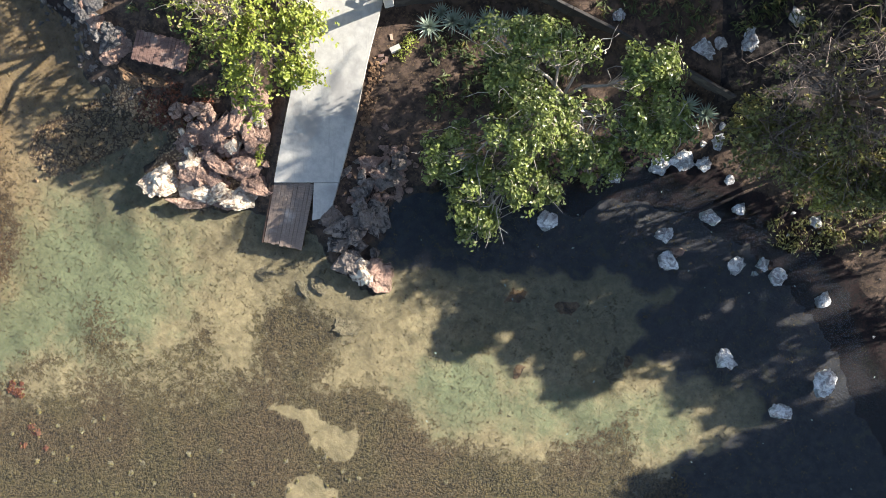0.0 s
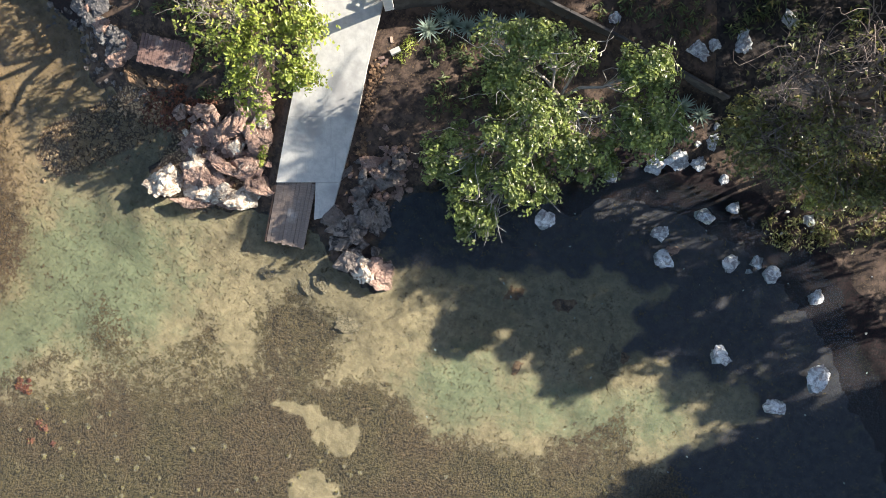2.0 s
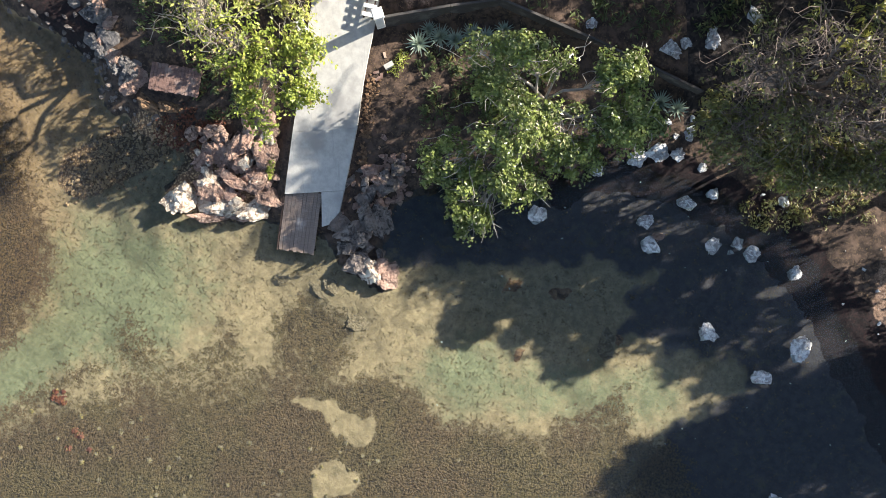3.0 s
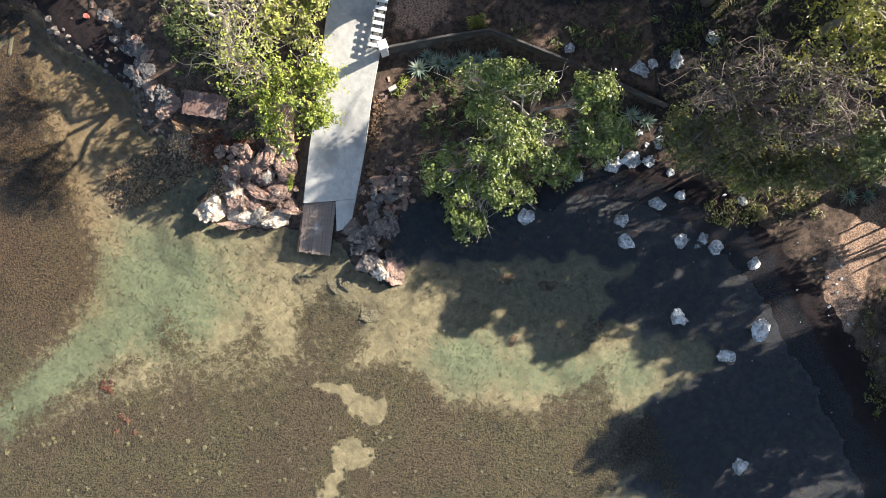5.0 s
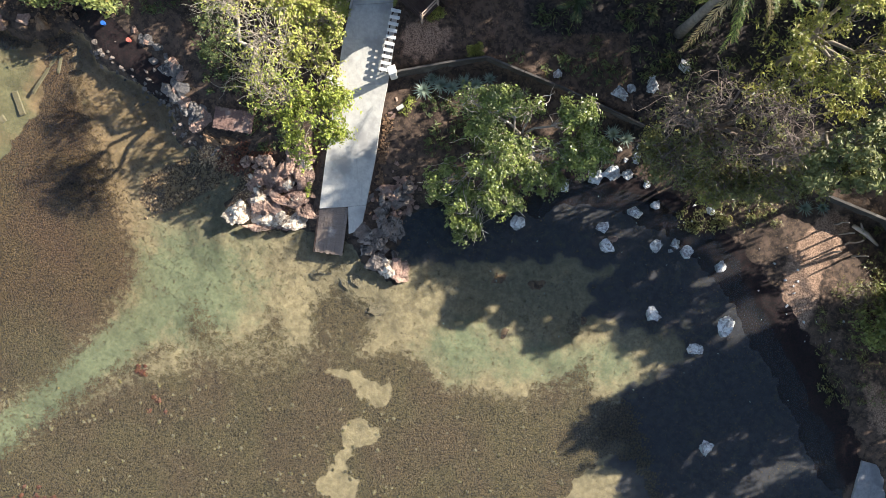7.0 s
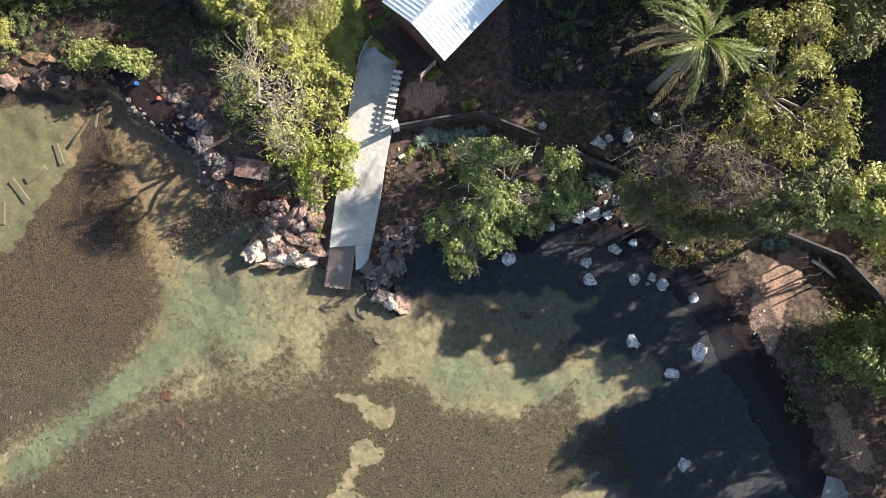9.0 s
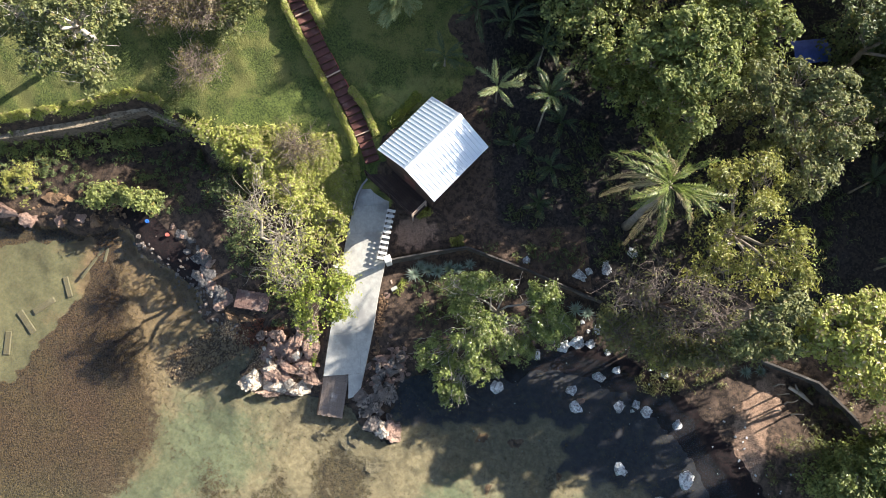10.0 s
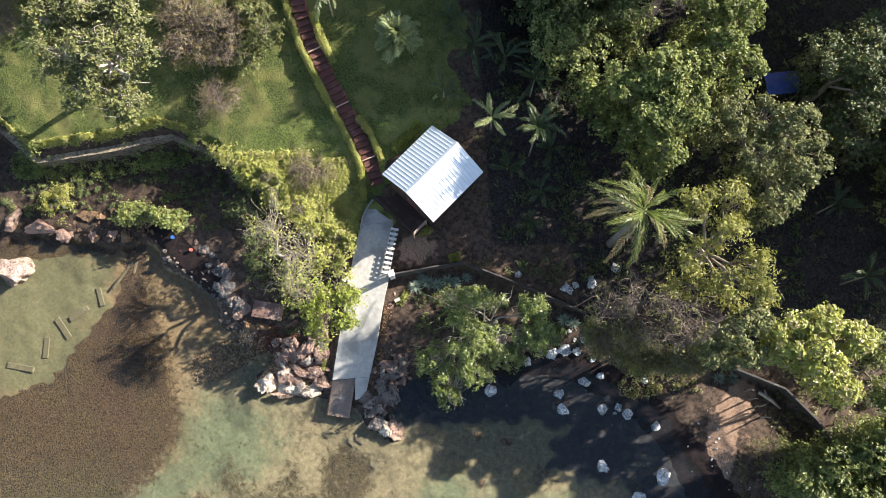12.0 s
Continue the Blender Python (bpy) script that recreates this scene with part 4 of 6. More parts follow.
tree("grey_tree", "tall olive-grey tree with white branches over the lawn", "tree", (-18.6, 23.2), (-18.2, 22.6, 8.2),
     [(-20.8, 24.4, 11.0, 1.5, 1.5, 1.0, 80), (-18.4, 24.8, 11.4, 1.7, 1.4, 1.1, 100), (-16.4, 24.2, 11.4, 1.6, 1.5, 1.1, 90), (-20.0, 22.0, 11.0, 1.7, 1.5, 1.1, 90), (-17.8, 21.8, 11.6, 1.6, 1.5, 1.0, 80), (-15.6, 21.6, 11.2, 1.5, 1.4, 1.0, 90), (-18.8, 19.9, 10.6, 1.4, 1.1, 0.9, 60), (-16.6, 19.2, 10.2, 1.2, 1.4, 0.8, 60)], (0.22, 0.13), "leaf_grey", 25, 30, 0.25, 0.2, 44, "pale_bark", 24, gaps=0.2)
tree("dry_tree", "half-bare brownish tree at the top of the lawn", "tree", (-12.6, 25.0), (-12.4, 24.8, 5.8), [(-14.2, 26.4, 7.2, 1.8, 1.6, 1.0, 80), (-14.0, 24.2, 7.0, 1.7, 1.4, 1.0, 80), (-11.8, 25.4, 7.4, 1.7, 1.6, 1.0, 80), (-11.6, 23.8, 6.6, 1.3, 0.9, 0.8, 50)], (0.13, 0.07), "leaf_dry", 26, 34, 0.28, 0.12, 60, "brown_twig", 170)
tree("olive_tree", "small olive-green tree beside the leafless tree", "tree", (-9.6, 25.4), (-9.6, 25.4, 5.6), [(-9.8, 26.4, 7.4, 1.2, 1.4, 0.9, 70), (-9.0, 25.0, 7.2, 1.0, 1.2, 0.9, 66), (-10.2, 23.2, 6.6, 0.8, 0.7, 0.6, 34)], (0.18, 0.10), "leaf_grey", 34, 36, 0.24, 0.12, 30, skirt=0.4)
tree("dry_tree", "leafless brownish tree beside the wall corner", "tree", (-26.0, 27.0), (-25.6, 26.6, 6.5), [(-25.4, 26.2, 8.0, 2.0, 2.0, 1.0, 60)], (0.13, 0.06), "leaf_dry", 33, 6, 0.3, 0.12, 60, "brown_twig", 140)
tree("dry_bush", "bare brownish bush on the lawn", "bush", (-12.4, 20.8), (-12.4, 20.8, 4.6), [(-12.4, 21.0, hill(-12.4, 20.8, 1.1), 1.5, 1.5, 0.7, 80)], (0.11, 0.05), "leaf_dry", 27, 34, 0.3, 0.05, 60, "brown_twig", 140)
tree("dry_bush", "bare brownish bush on the lawn", "bush", (-7.0, 16.4), (-7.0, 16.4, 3.6), [(-7.0, 16.3, hill(-7.0, 16.4, 1.0), 1.5, 1.4, 0.6, 70)], (0.11, 0.05), "leaf_dry", 28, 34, 0.28, 0.05, 50, "brown_twig", 130)
tree("shore_bush", "green round-leaved bush over the shaded shore", "bush", (-18.2, 14.8), (-18.2, 14.6, 1.0), [(-17.4, 14.2, 1.6, 1.5, 1.0, 0.8, 90), (-19.8, 14.9, 1.4, 1.2, 0.8, 0.6, 50)], (0.2, 0.13), "leaf_mid", 29, 34, 0.22, 0.07, puffs=True)
tree("shore_bush", "yellow-green bush on the rocky shore", "bush", (-24.8, 15.8), (-24.8, 15.8, 1.2), [(-24.6, 15.9, 2.0, 1.2, 1.2, 0.8, 70)], (0.15, 0.07), "leaf_yellow", 30, 36, 0.25, 0.07)
tree("slope_bush", "bright yellow-green bush at the corner of the lawn", "bush", (-12.2, 17.6), (-12.0, 17.4, 2.4), [(-12.4, 18.1, 3.5, 1.2, 0.9, 0.7, 70), (-10.6, 16.8, 3.4, 1.4, 0.9, 0.7, 90), (-9.2, 15.6, 3.6, 1.1, 0.9, 0.7, 60)], (0.16, 0.08), "leaf_lime", 31, 40, 0.22, 0.08, gaps=0.2)
tree("slope_bush", "dark green bush on the shaded slope", "bush", (-11.2, 14.2), (-11.2, 14.2, 1.7), [(-11.6, 14.4, 2.2, 1.6, 1.3, 0.8, 70), (-10.6, 11.6, 2.6, 1.1, 1.6, 0.9, 60)], (0.15, 0.08), "leaf_deep", 32, 36, 0.27, 0.08)


def woods():
    """Trees of the wood round the garden, each by a stretch of the plan; many are unseen, added to cast shade."""
    rng = np.random.RandomState(77)
    spots = [(30, 15, 8, "leaf_deep"), (33, 21, 9, "leaf_deep"), (29, 29, 9.5, "leaf_mid"),
             (14, 27, 9.5, "leaf_olive"), (13.5, 29.5, 13.5, "leaf_deep"), (9.5, 28.5, 12.5, "leaf_deep"), (18, 31, 10, "leaf_mid"), (3, 31, 13, "leaf_deep"), (-2, 34, 12, "leaf_mid"), (-9, 31, 11, "leaf_olive"),
             (-15, 31, 12, "leaf_pale"), (-23, 30, 12, "leaf_olive"), (34, -6, 8, "leaf_deep"), (31, -10, 10.5, "leaf_mid"), (33, -17, 10.5, "leaf_deep"),
             (29, -23, 9.5, "leaf_mid"), (35, 9, 9, "leaf_deep"), (36, 30, 10, "leaf_deep"), (-29, 27, 11, "leaf_mid"), (27.5, 19, 9.5, "leaf_deep"), (33, 13, 10.5, "leaf_mid"), (6, 32, 13.5, "leaf_deep"), (12.2, 23.8, 10.3, "leaf_mid"), (45, 10, 13, "leaf_deep"), (45, 20, 13, "leaf_deep"), (44, 30, 13, "leaf_deep"), (12.8, 27.2, 12.5, "leaf_deep"), (10.6, 26.6, 12.2, "leaf_deep"), 
             (40, 16, 12, "leaf_deep"), (41, -12, 11, "leaf_mid"), (40, 25, 12, "leaf_deep"), (23, 34, 11, "leaf_deep"), (12, 35, 12, "leaf_mid"), (31, 36, 12, "leaf_deep"), (5, 36, 12, "leaf_deep"),
             # out of view: added to shade the eastern floor and, the tall ones, the lawn
             (33.5, 9.5, 8, "leaf_deep"), (33.5, 7.5, 7.5, "leaf_deep"), (34, 13, 9, "leaf_deep"), (19, 30.5, 18, "leaf_deep"), (22, 33, 19, "leaf_mid"), (24, 30.5, 19, "leaf_deep"), (26.5, 34.5, 20, "leaf_deep"), (28.5, 32, 20, "leaf_mid"), (21, 36.5, 19, "leaf_deep"), (31, 35, 21, "leaf_deep")]
    for i, (x, y, top, material) in enumerate(spots):
        lift = ground_z(x, y)
        top = max(top, lift + 4.5)
        blobs = [(x + rng.uniform(-2.2, 2.2), y + rng.uniform(-2.2, 2.2), top - 1.4 + rng.uniform(-1.2, 0.5), rng.uniform(1.6, 2.5), rng.uniform(1.6, 2.5), rng.uniform(0.9, 1.4), 80) for k in range(4)]
        tree("wood_tree", "dark green tree of the surrounding wood", "tree", (x, y), (x, y, lift + (top - lift) * 0.5), blobs, (0.24, 0.15), material, 100 + i, 24, 0.26, 0.2, 14, group="wood round the garden", skirt=0.0 if x > 28 and -8 < y < 8 else 0.4, puffs=i % 3 > 0)


woods()


# ---- rocks ----
def rock_mesh(name, size, seed, material, level=3, rough=0.28, cuts=5):
    """A broken block: the hull of scattered points, with beds that stand in and out, and a pitted skin."""
    rng = np.random.RandomState(seed)
    bm = bmesh.new()
    for k in range(9 + cuts):
        d = rng.normal(size=3)
        d /= np.linalg.norm(d)
        bm.verts.new(Vector(d * np.array([1, 1, 0.92])) * rng.uniform(0.82, 1.08))
    hull = bmesh.ops.convex_hull(bm, input=bm.verts)
    loose = [g for g in hull["geom_interior"] + hull["geom_unused"] if isinstance(g, bmesh.types.BMVert)]
    if loose:
        bmesh.ops.delete(bm, geom=list(set(loose)), context="VERTS")
    if level > 1:
        bmesh.ops.subdivide_edges(bm, edges=bm.edges, cuts=(0, 0, 1, 4, 7)[level], use_grid_fill=True)
    o = Vector(rng.uniform(-50, 50, 3))
    bed = Vector((rng.normal() * 0.35, rng.normal() * 0.35, 1)).normalized()
    for v in bm.verts:
        p = v.co.copy()
        layer = noise.cell(Vector((math.floor((p.dot(bed) + noise.noise(p * 1.1 + o) * 0.25) * 4.5), seed, 0.5)))
        w = layer * rough * 0.5 + noise.noise(p * 2.3 + o) * rough * 0.55 + noise.noise(p * 5.5 + o) * rough * 0.32
        w -= abs(noise.noise(p * 3.4 + o * 1.7)) * rough * 0.5 - noise.noise(p * 12.0 + o) * rough * 0.06
        p *= 1 + w
        v.co = Vector((p.x * size[0], p.y * size[1], p.z * size[2])) * 1.15
    me = bpy.data.meshes.new(name)
    bm.to_mesh(me)
    bm.free()
    me.materials.append(M[material])
    return me


def rock(x, y, size, seed, material, label, group="", z=None, turn=0.0, level=3, rough=0.28, cuts=5, tilt=(0, 0)):
    me = rock_mesh("rock", size, seed, material, level, rough, cuts)
    z = ground_z(x, y) + size[2] * 0.25 if z is None else z
    ob = new("rock", me)
    ob.matrix_world = pose(x, y, z, *tilt, turn)
    return tagged(ob, label, "rock", group)


COVE = "white rocks round the cove"
cove_rocks = [(6.87, 2.73, 0.36), (8.6, 3.2, 0.46), (9.42, 3.4, 0.48), (10.26, 3.24, 0.36), (10.77, 4.1, 0.34), (8.77, 0.43, 0.40), (8.88, -0.55, 0.38), (10.54, 1.2, 0.40), (11.65, -0.77, 0.36),
              (12.67, -0.68, 0.30), (13.24, -1.17, 0.38), (14.97, -2.1, 0.33), (11.04, -4.42, 0.52), (15.05, -5.38, 0.55), (13.34, -6.53, 0.47), (4.17, 1.05, 0.46), (11.7, 1.5, 0.3), (11.25, 2.64, 0.22), (14.6, 1.0, 0.26), (13.58, -11.9, 0.36)]
for i, (x, y, r) in enumerate(cove_rocks):
    r *= 0.86
    rng = np.random.RandomState(300 + i)
    rock(x, y, (r * rng.uniform(0.8, 1.1), r * rng.uniform(0.85, 1.2), r * 0.62), 300 + i, "white_rock", "whitewashed limestone boulder in shallow water" if i > 4 else "whitewashed limestone boulder on the shaded bank", COVE, max(ground_z(x, y), -0.06) + r * 0.12, rng.uniform(0, 180), 4, 0.36, 13)
for i, (x, y, r) in enumerate([(12.42, -1.12, 0.16), (10.2, 4.0, 0.14), (10.9, 4.7, 0.16), (9.9, 4.6, 0.15)]):
    rock(x, y, (r, r * 1.1, r * 0.7), 330 + i, "white_rock", "small white stone at the water's edge", COVE, level=2)
rock(9.26, -0.17, (0.24, 0.2, 0.16), 340, "tan_rock", "small reddish stone in the water", z=0.02)
rock(6.82, -4.75, (0.45, 0.7, 0.13), 341, "sand_rock", "brown boulder just under the water", z=ground_z(6.82, -4.75) + 0.03, rough=0.4, cuts=14)
for i, (x, y, r) in enumerate([(9.86, 7.4, 0.36), (10.48, 7.65, 0.26), (11.51, 7.75, 0.38), (13.34, 8.6, 0.32), (6.6, 8.6, 0.22)]):
    rock(x, y, (r, r * 1.15, r * 0.7), 350 + i, "white_rock", "pitted whitish rock in deep shade behind the fence", "rocks behind the fence", level=4, rough=0.45, cuts=9)
"""West of the walkway: ledges of broken limestone."""
LEDGE = "limestone ledges beside the walkway"
for i, (x, y, sx, sy, sz, turn, material) in enumerate([
        (-10.95, 2.5, 0.62, 0.8, 0.55, 10, "cream_rock"), (-9.75, 2.35, 0.95, 0.5, 0.42, -12, "cream_rock"), (-8.75, 2.15, 0.9, 0.42, 0.38, 8, "cream_rock"), (-7.9, 2.0, 0.85, 0.5, 0.42, 18, "cream_rock"),
        (-9.6, 1.75, 1.3, 0.28, 0.2, 2, "tan_rock"), (-8.3, 1.7, 0.9, 0.26, 0.18, -4, "tan_rock"), (-8.6, 2.95, 0.8, 0.38, 0.45, -20, "tan_rock"), (-7.6, 3.1, 0.65, 0.4, 0.45, 24, "tan_rock"), (-7.0, 2.4, 0.6, 0.5, 0.45, 0, "tan_rock"),
        (-8.9, 4.5, 0.6, 0.7, 0.5, 30, "tan_rock"), (-7.9, 4.7, 0.55, 0.65, 0.55, -15, "tan_rock"), (-7.0, 4.3, 0.45, 0.7, 0.5, 5, "tan_rock"), (-7.1, 5.4, 0.6, 0.7, 0.7, 0, "tan_rock"), (-9.7, 3.55, 0.3, 0.28, 0.25, 0, "cream_rock"),
        (-12.1, 6.75, 0.6, 0.32, 0.3, -25, "brown_rock"), (-11.2, 6.45, 0.55, 0.3, 0.28, -12, "brown_rock"), (-12.75, 7.35, 0.4, 0.34, 0.3, 0, "tan_rock")]):
    rock(x, y, (sx, sy, sz), 400 + i, material, "sunlit cream limestone boulder on the shore" if material == "cream_rock" else "broken brown and pink limestone ledge", LEDGE, turn=turn, level=4, rough=0.34, cuts=6, tilt=(16 * math.sin(i * 2.3), 18 * math.cos(i * 1.7)))
EAST = "dark rocks at the foot of the walkway"
for i, (x, y, sx, sy, sz, turn, material) in enumerate([
        (-3.5, 0.9, 0.9, 0.5, 0.35, 8, "dark_rock"), (-2.6, 1.2, 0.5, 0.7, 0.4, 0, "dark_rock"), (-3.9, 0.2, 0.55, 0.4, 0.34, 30, "dark_rock"), (-3.6, -0.5, 0.6, 0.6, 0.42, -20, "dark_rock"),
        (-3.1, -0.9, 0.75, 0.55, 0.4, -38, "cream_rock"), (-2.4, -1.2, 0.55, 0.6, 0.3, -30, "tan_rock"), (-4.3, 1.2, 0.5, 0.45, 0.3, 0, "dark_rock"), (-2.9, 2.2, 0.5, 0.4, 0.3, 20, "dark_rock"), (-2.2, 2.6, 0.6, 0.5, 0.35, -10, "dark_rock"),
        (-2.9, 3.1, 0.5, 0.45, 0.32, 0, "tan_rock"), (-1.7, 3.2, 0.5, 0.4, 0.3, 45, "dark_rock")]):
    rock(x, y, (sx, sy, sz), 440 + i, material, "rugged rock in the shade of the walkway's end", EAST, turn=turn, level=4, rough=0.36, cuts=6, tilt=(12 * math.sin(i * 2.1), 14 * math.cos(i * 1.3)))
"""A broken line of pitted grey rock along the west shore."""
for i in range(26):
    rng = np.random.RandomState(460 + i)
    u = i / 25
    x, y = np.interp(u, [0, 0.35, 0.6, 1], [-15.6, -13.6, -13.5, -12.7]) + rng.normal() * 0.28, np.interp(u, [0, 0.35, 0.6, 1], [12.5, 10.7, 9.3, 7.6]) + rng.normal() * 0.2
    r = rng.uniform(0.22, 0.52) * (0.75 if u < 0.3 else 1.0)
    rock(x, y, (r * rng.uniform(0.8, 1.3), r * rng.uniform(0.7, 1.2), r * 0.6), 460 + i, "grey_rock" if i % 4 else "tan_rock", "grey pitted rock at the shaded shore", "grey rocks along the west shore", turn=rng.uniform(0, 180), level=3, rough=0.4, cuts=8)
for i, (x, y, sx, sy, sz, turn, material) in enumerate([(-28.9, 11.6, 1.3, 1.5, 0.8, 20, "pink_rock"), (-26.5, 14.4, 1.4, 0.7, 0.5, 10, "tan_rock"), (-22.9, 13.6, 0.4, 0.55, 0.25, -20, "tan_rock"), (-21.5, 13.7, 0.42, 0.4, 0.28, 0, "tan_rock"),
        (-23.2, 15.2, 0.6, 0.4, 0.3, 0, "brown_rock"), (-22.4, 14.9, 0.4, 0.35, 0.28, 0, "brown_rock"), (-28.4, 15.2, 0.9, 0.8, 0.5, 0, "tan_rock"), (-25.0, 14.0, 0.6, 0.5, 0.35, 0, "tan_rock"), (-20.6, 13.4, 0.5, 0.4, 0.3, 0, "brown_rock")]):
    rock(x, y, (sx, sy, sz), 480 + i, material, "boulder on the west shore", "boulders on the west shore", turn=turn, rough=0.32)


def rubble(name, label, spots, count, seed, material, size):
    """Small stones strewn along a line, too many to count."""
    rng = np.random.RandomState(seed)
    shapes = [rock_mesh("stone", (1, 1, 0.65), seed + k, material, 1, 0.3, 3) for k in range(5)]
    pieces = []
    spots = np.array(spots, float)
    for i in range(count):
        k = rng.randint(len(spots) - 1) if len(spots) > 1 else 0
        u = rng.uniform()
        p = spots[k] * (1 - u) + spots[min(k + 1, len(spots) - 1)] * u
        x, y = p[0] + rng.normal() * p[2], p[1] + rng.normal() * p[2]
        r = size * rng.uniform(0.4, 1.5) ** 1.5
        m = pose(x, y, ground_z(x, y) + r * 0.2, rng.uniform(-30, 30), rng.uniform(-30, 30), rng.uniform(0, 360)) @ Matrix.Diagonal((r, r * rng.uniform(0.7, 1.2), r, 1))
        me = shapes[rng.randint(5)]
        pieces.append(([m @ v.co for v in me.vertices], [tuple(f.vertices) for f in me.polygons]))
    v, f = joined(pieces)
    return tagged(new(name, mesh_of(name, v, f, material)), label, "stones", kind="stuff")


rubble("shore_rubble", "orange-brown rubble in shallow water", [(-11.2, 5.0, 0.5), (-13.6, 4.4, 0.6), (-15.6, 3.6, 0.5)], 420, 501, "orange_rock", 0.07)
rubble("ledge_rubble", "broken brown stones among the ledges", [(-9.8, 3.2, 0.5), (-7.2, 3.4, 0.5)], 220, 502, "tan_rock", 0.13)
rubble("bank_rubble", "dark stones beside the walkway", [(-3.2, 1.6, 0.5), (-2.2, 2.8, 0.5), (-1.6, 3.6, 0.4)], 170, 503, "tan_rock", 0.12)
rubble("path_rubble", "grey stones along the walkway's edge", [(-3.15, 3.6, 0.12), (-2.45, 7.2, 0.14)], 170, 504, "brown_rock", 0.07)
rubble("edge_stones", "brown stones along the shaded waterline", [(-18.0, 11.8, 0.35), (-15.9, 10.1, 0.35), (-14.2, 8.7, 0.3), (-13.6, 6.9, 0.3), (-11.4, 5.5, 0.3)], 110, 507, "dark_rock", 0.10)
rubble("shore_stones", "dark stones on the shaded west shore", [(-25, 14.6, 0.7), (-21, 14.2, 0.6), (-18.6, 13.4, 0.4)], 90, 505, "brown_rock", 0.10)
rubble("fallen_leaves_white", "pale stones scattered on the dark bank", [(12, 2.6, 0.8), (17.5, -1.0, 0.7), (20.5, -7, 0.8)], 40, 506, "white_rock", 0.06)


# ---- walkway ----
def strip(name, rows, thick, material):
    """A slab from rows of left edge, right edge and height."""
    v, f = [], []
    for (lx, ly), (rx, ry), z in rows:
        v += [(lx, ly, z), (rx, ry, z), (rx, ry, z - thick), (lx, ly, z - thick)]
    for i in range(len(rows) - 1):
        a, b = 4 * i, 4 * i + 4
        f += [(a, a + 1, b + 1, b), (a + 1, a + 2, b + 2, b + 1), (a + 2, a + 3, b + 3, b + 2), (a + 3, a, b, b + 3)]
    f += [(3, 2, 1, 0), (len(v) - 4, len(v) - 3, len(v) - 2, len(v) - 1)]
    return mesh_of(name, v, f, material)


walkway = thing("walkway", pose(-4.5, 6, 0), "sloping pale concrete walkway down to the water", "walkway", kind="structure")
home = pose(4.5, -6, 0)


def walk_edges(y):
    left = np.interp(y, [0.3, 2.6, 4.9, 7.2, 11.0, 12.8], [-6.87, -6.42, -5.9, -5.32, -4.42, -3.85])
    right = np.interp(y, [0.7, 1.7, 4.9, 7.2, 9.3, 12.4], [-4.4, -4.18, -3.24, -2.72, -2.1, -1.38])
    return left, right


def slab(y0, y1, gap=0.003):
    rows = []
    for y in np.linspace(y0 + gap, y1 - gap, 5):
        l, r = walk_edges(y)
        rows.append(((l, y), (r, y), float(walkway_z(y))))
    return rows


for y0, y1 in ((2.5, 5.0), (5.0, 8.7), (8.7, 11.0), (11.0, 12.7)):
    part("slab", strip("slab", slab(y0, y1), 0.22, "concrete"), walkway, at=home)
apron = [((-5.0, 1.05), (-4.7, 1.12), 0.44), ((-4.98, 1.3), (-4.22, 1.62), 0.45), ((-4.9, 2.49), (-3.95, 2.49), float(walkway_z(2.49)))]
part("slab", strip("slab", apron, 0.22, "concrete"), walkway, "grey concrete landing with a broken end", home)
landing = [((-3.85, 12.712), (-1.36, 12.712), 2.12), ((-3.62, 13.3), (-1.95, 13.0), 2.16), ((-3.3, 13.9), (-2.6, 13.5), 2.2), ((-3.05, 14.2), (-2.85, 13.9), 2.22)]
part("slab", strip("slab", landing, 0.22, "concrete"), walkway, "rounded end slab of the walkway", home)
kerb = [((-3.95, 12.5), (-3.85, 12.5), 2.32), ((-3.7, 13.3), (-3.6, 13.3), 2.36), ((-3.32, 14.0), (-3.22, 13.95), 2.4), ((-2.95, 14.4), (-2.9, 14.3), 2.42)]
part("kerb", strip("kerb", kerb, 0.3, "concrete"), walkway, at=home)

jetty = thing("jetty", pose(-5.9, 1.33, 0.315, 6.2, 0, -12.0), "short weathered plank jetty at the end of a walkway", "jetty")
plank_me = box("plank", 0.146, 2.62, 0.045, "plank", 0.004)
for k in range(10):
    part("plank", plank_me, jetty, at=pose(-0.70 + 0.152 * k, 0.03 * math.sin(k * 2.7), 0.0, 0, 0, 0.3 * math.sin(k * 1.9)))
for y in (-1.0, 0.0, 1.0):
    part("joist", box("joist", 1.5, 0.1, 0.12, "dark_wood"), jetty, at=pose(0, y, -0.122))
for x, y in ((-0.68, -1.15), (0.66, -1.15), (-0.68, 1.0)):
    part("pile", mesh_of("pile", *tube_data([(0, 0, -1.1), (0, 0, -0.004)], [0.075, 0.07], 8), "dark_wood", True), jetty, at=pose(x, y, 0))
part("edge_beam", box("edge_beam", 0.06, 2.7, 0.1, "dark_wood"), jetty, at=pose(-0.83, 0, -0.05))

for i, (x, y) in enumerate(((-1.95, 9.05), (-5.0, 8.75))):
    post = thing("gate_post", pose(x, y, float(walkway_z(9)) - 0.1, 0, 0, 14), "square white-painted gate post beside the walkway", "post", "gate posts")
    part("shaft", box("shaft", 0.36, 0.36, 1.28, "white_paint", 0.02), post)
    part("cap", box("cap", 0.46, 0.46, 0.09, "white_paint", 0.02, 0.9), post, at=pose(0, 0, 1.284))
bench = thing("slatted_bench", pose(-1.95, 10.75, 2.0, 6.5, 0, -16.0), "long white slatted bench along the walkway's edge", "bench")
slat_me = box("slat", 0.52, 0.17, 0.05, "white_paint", 0.008)
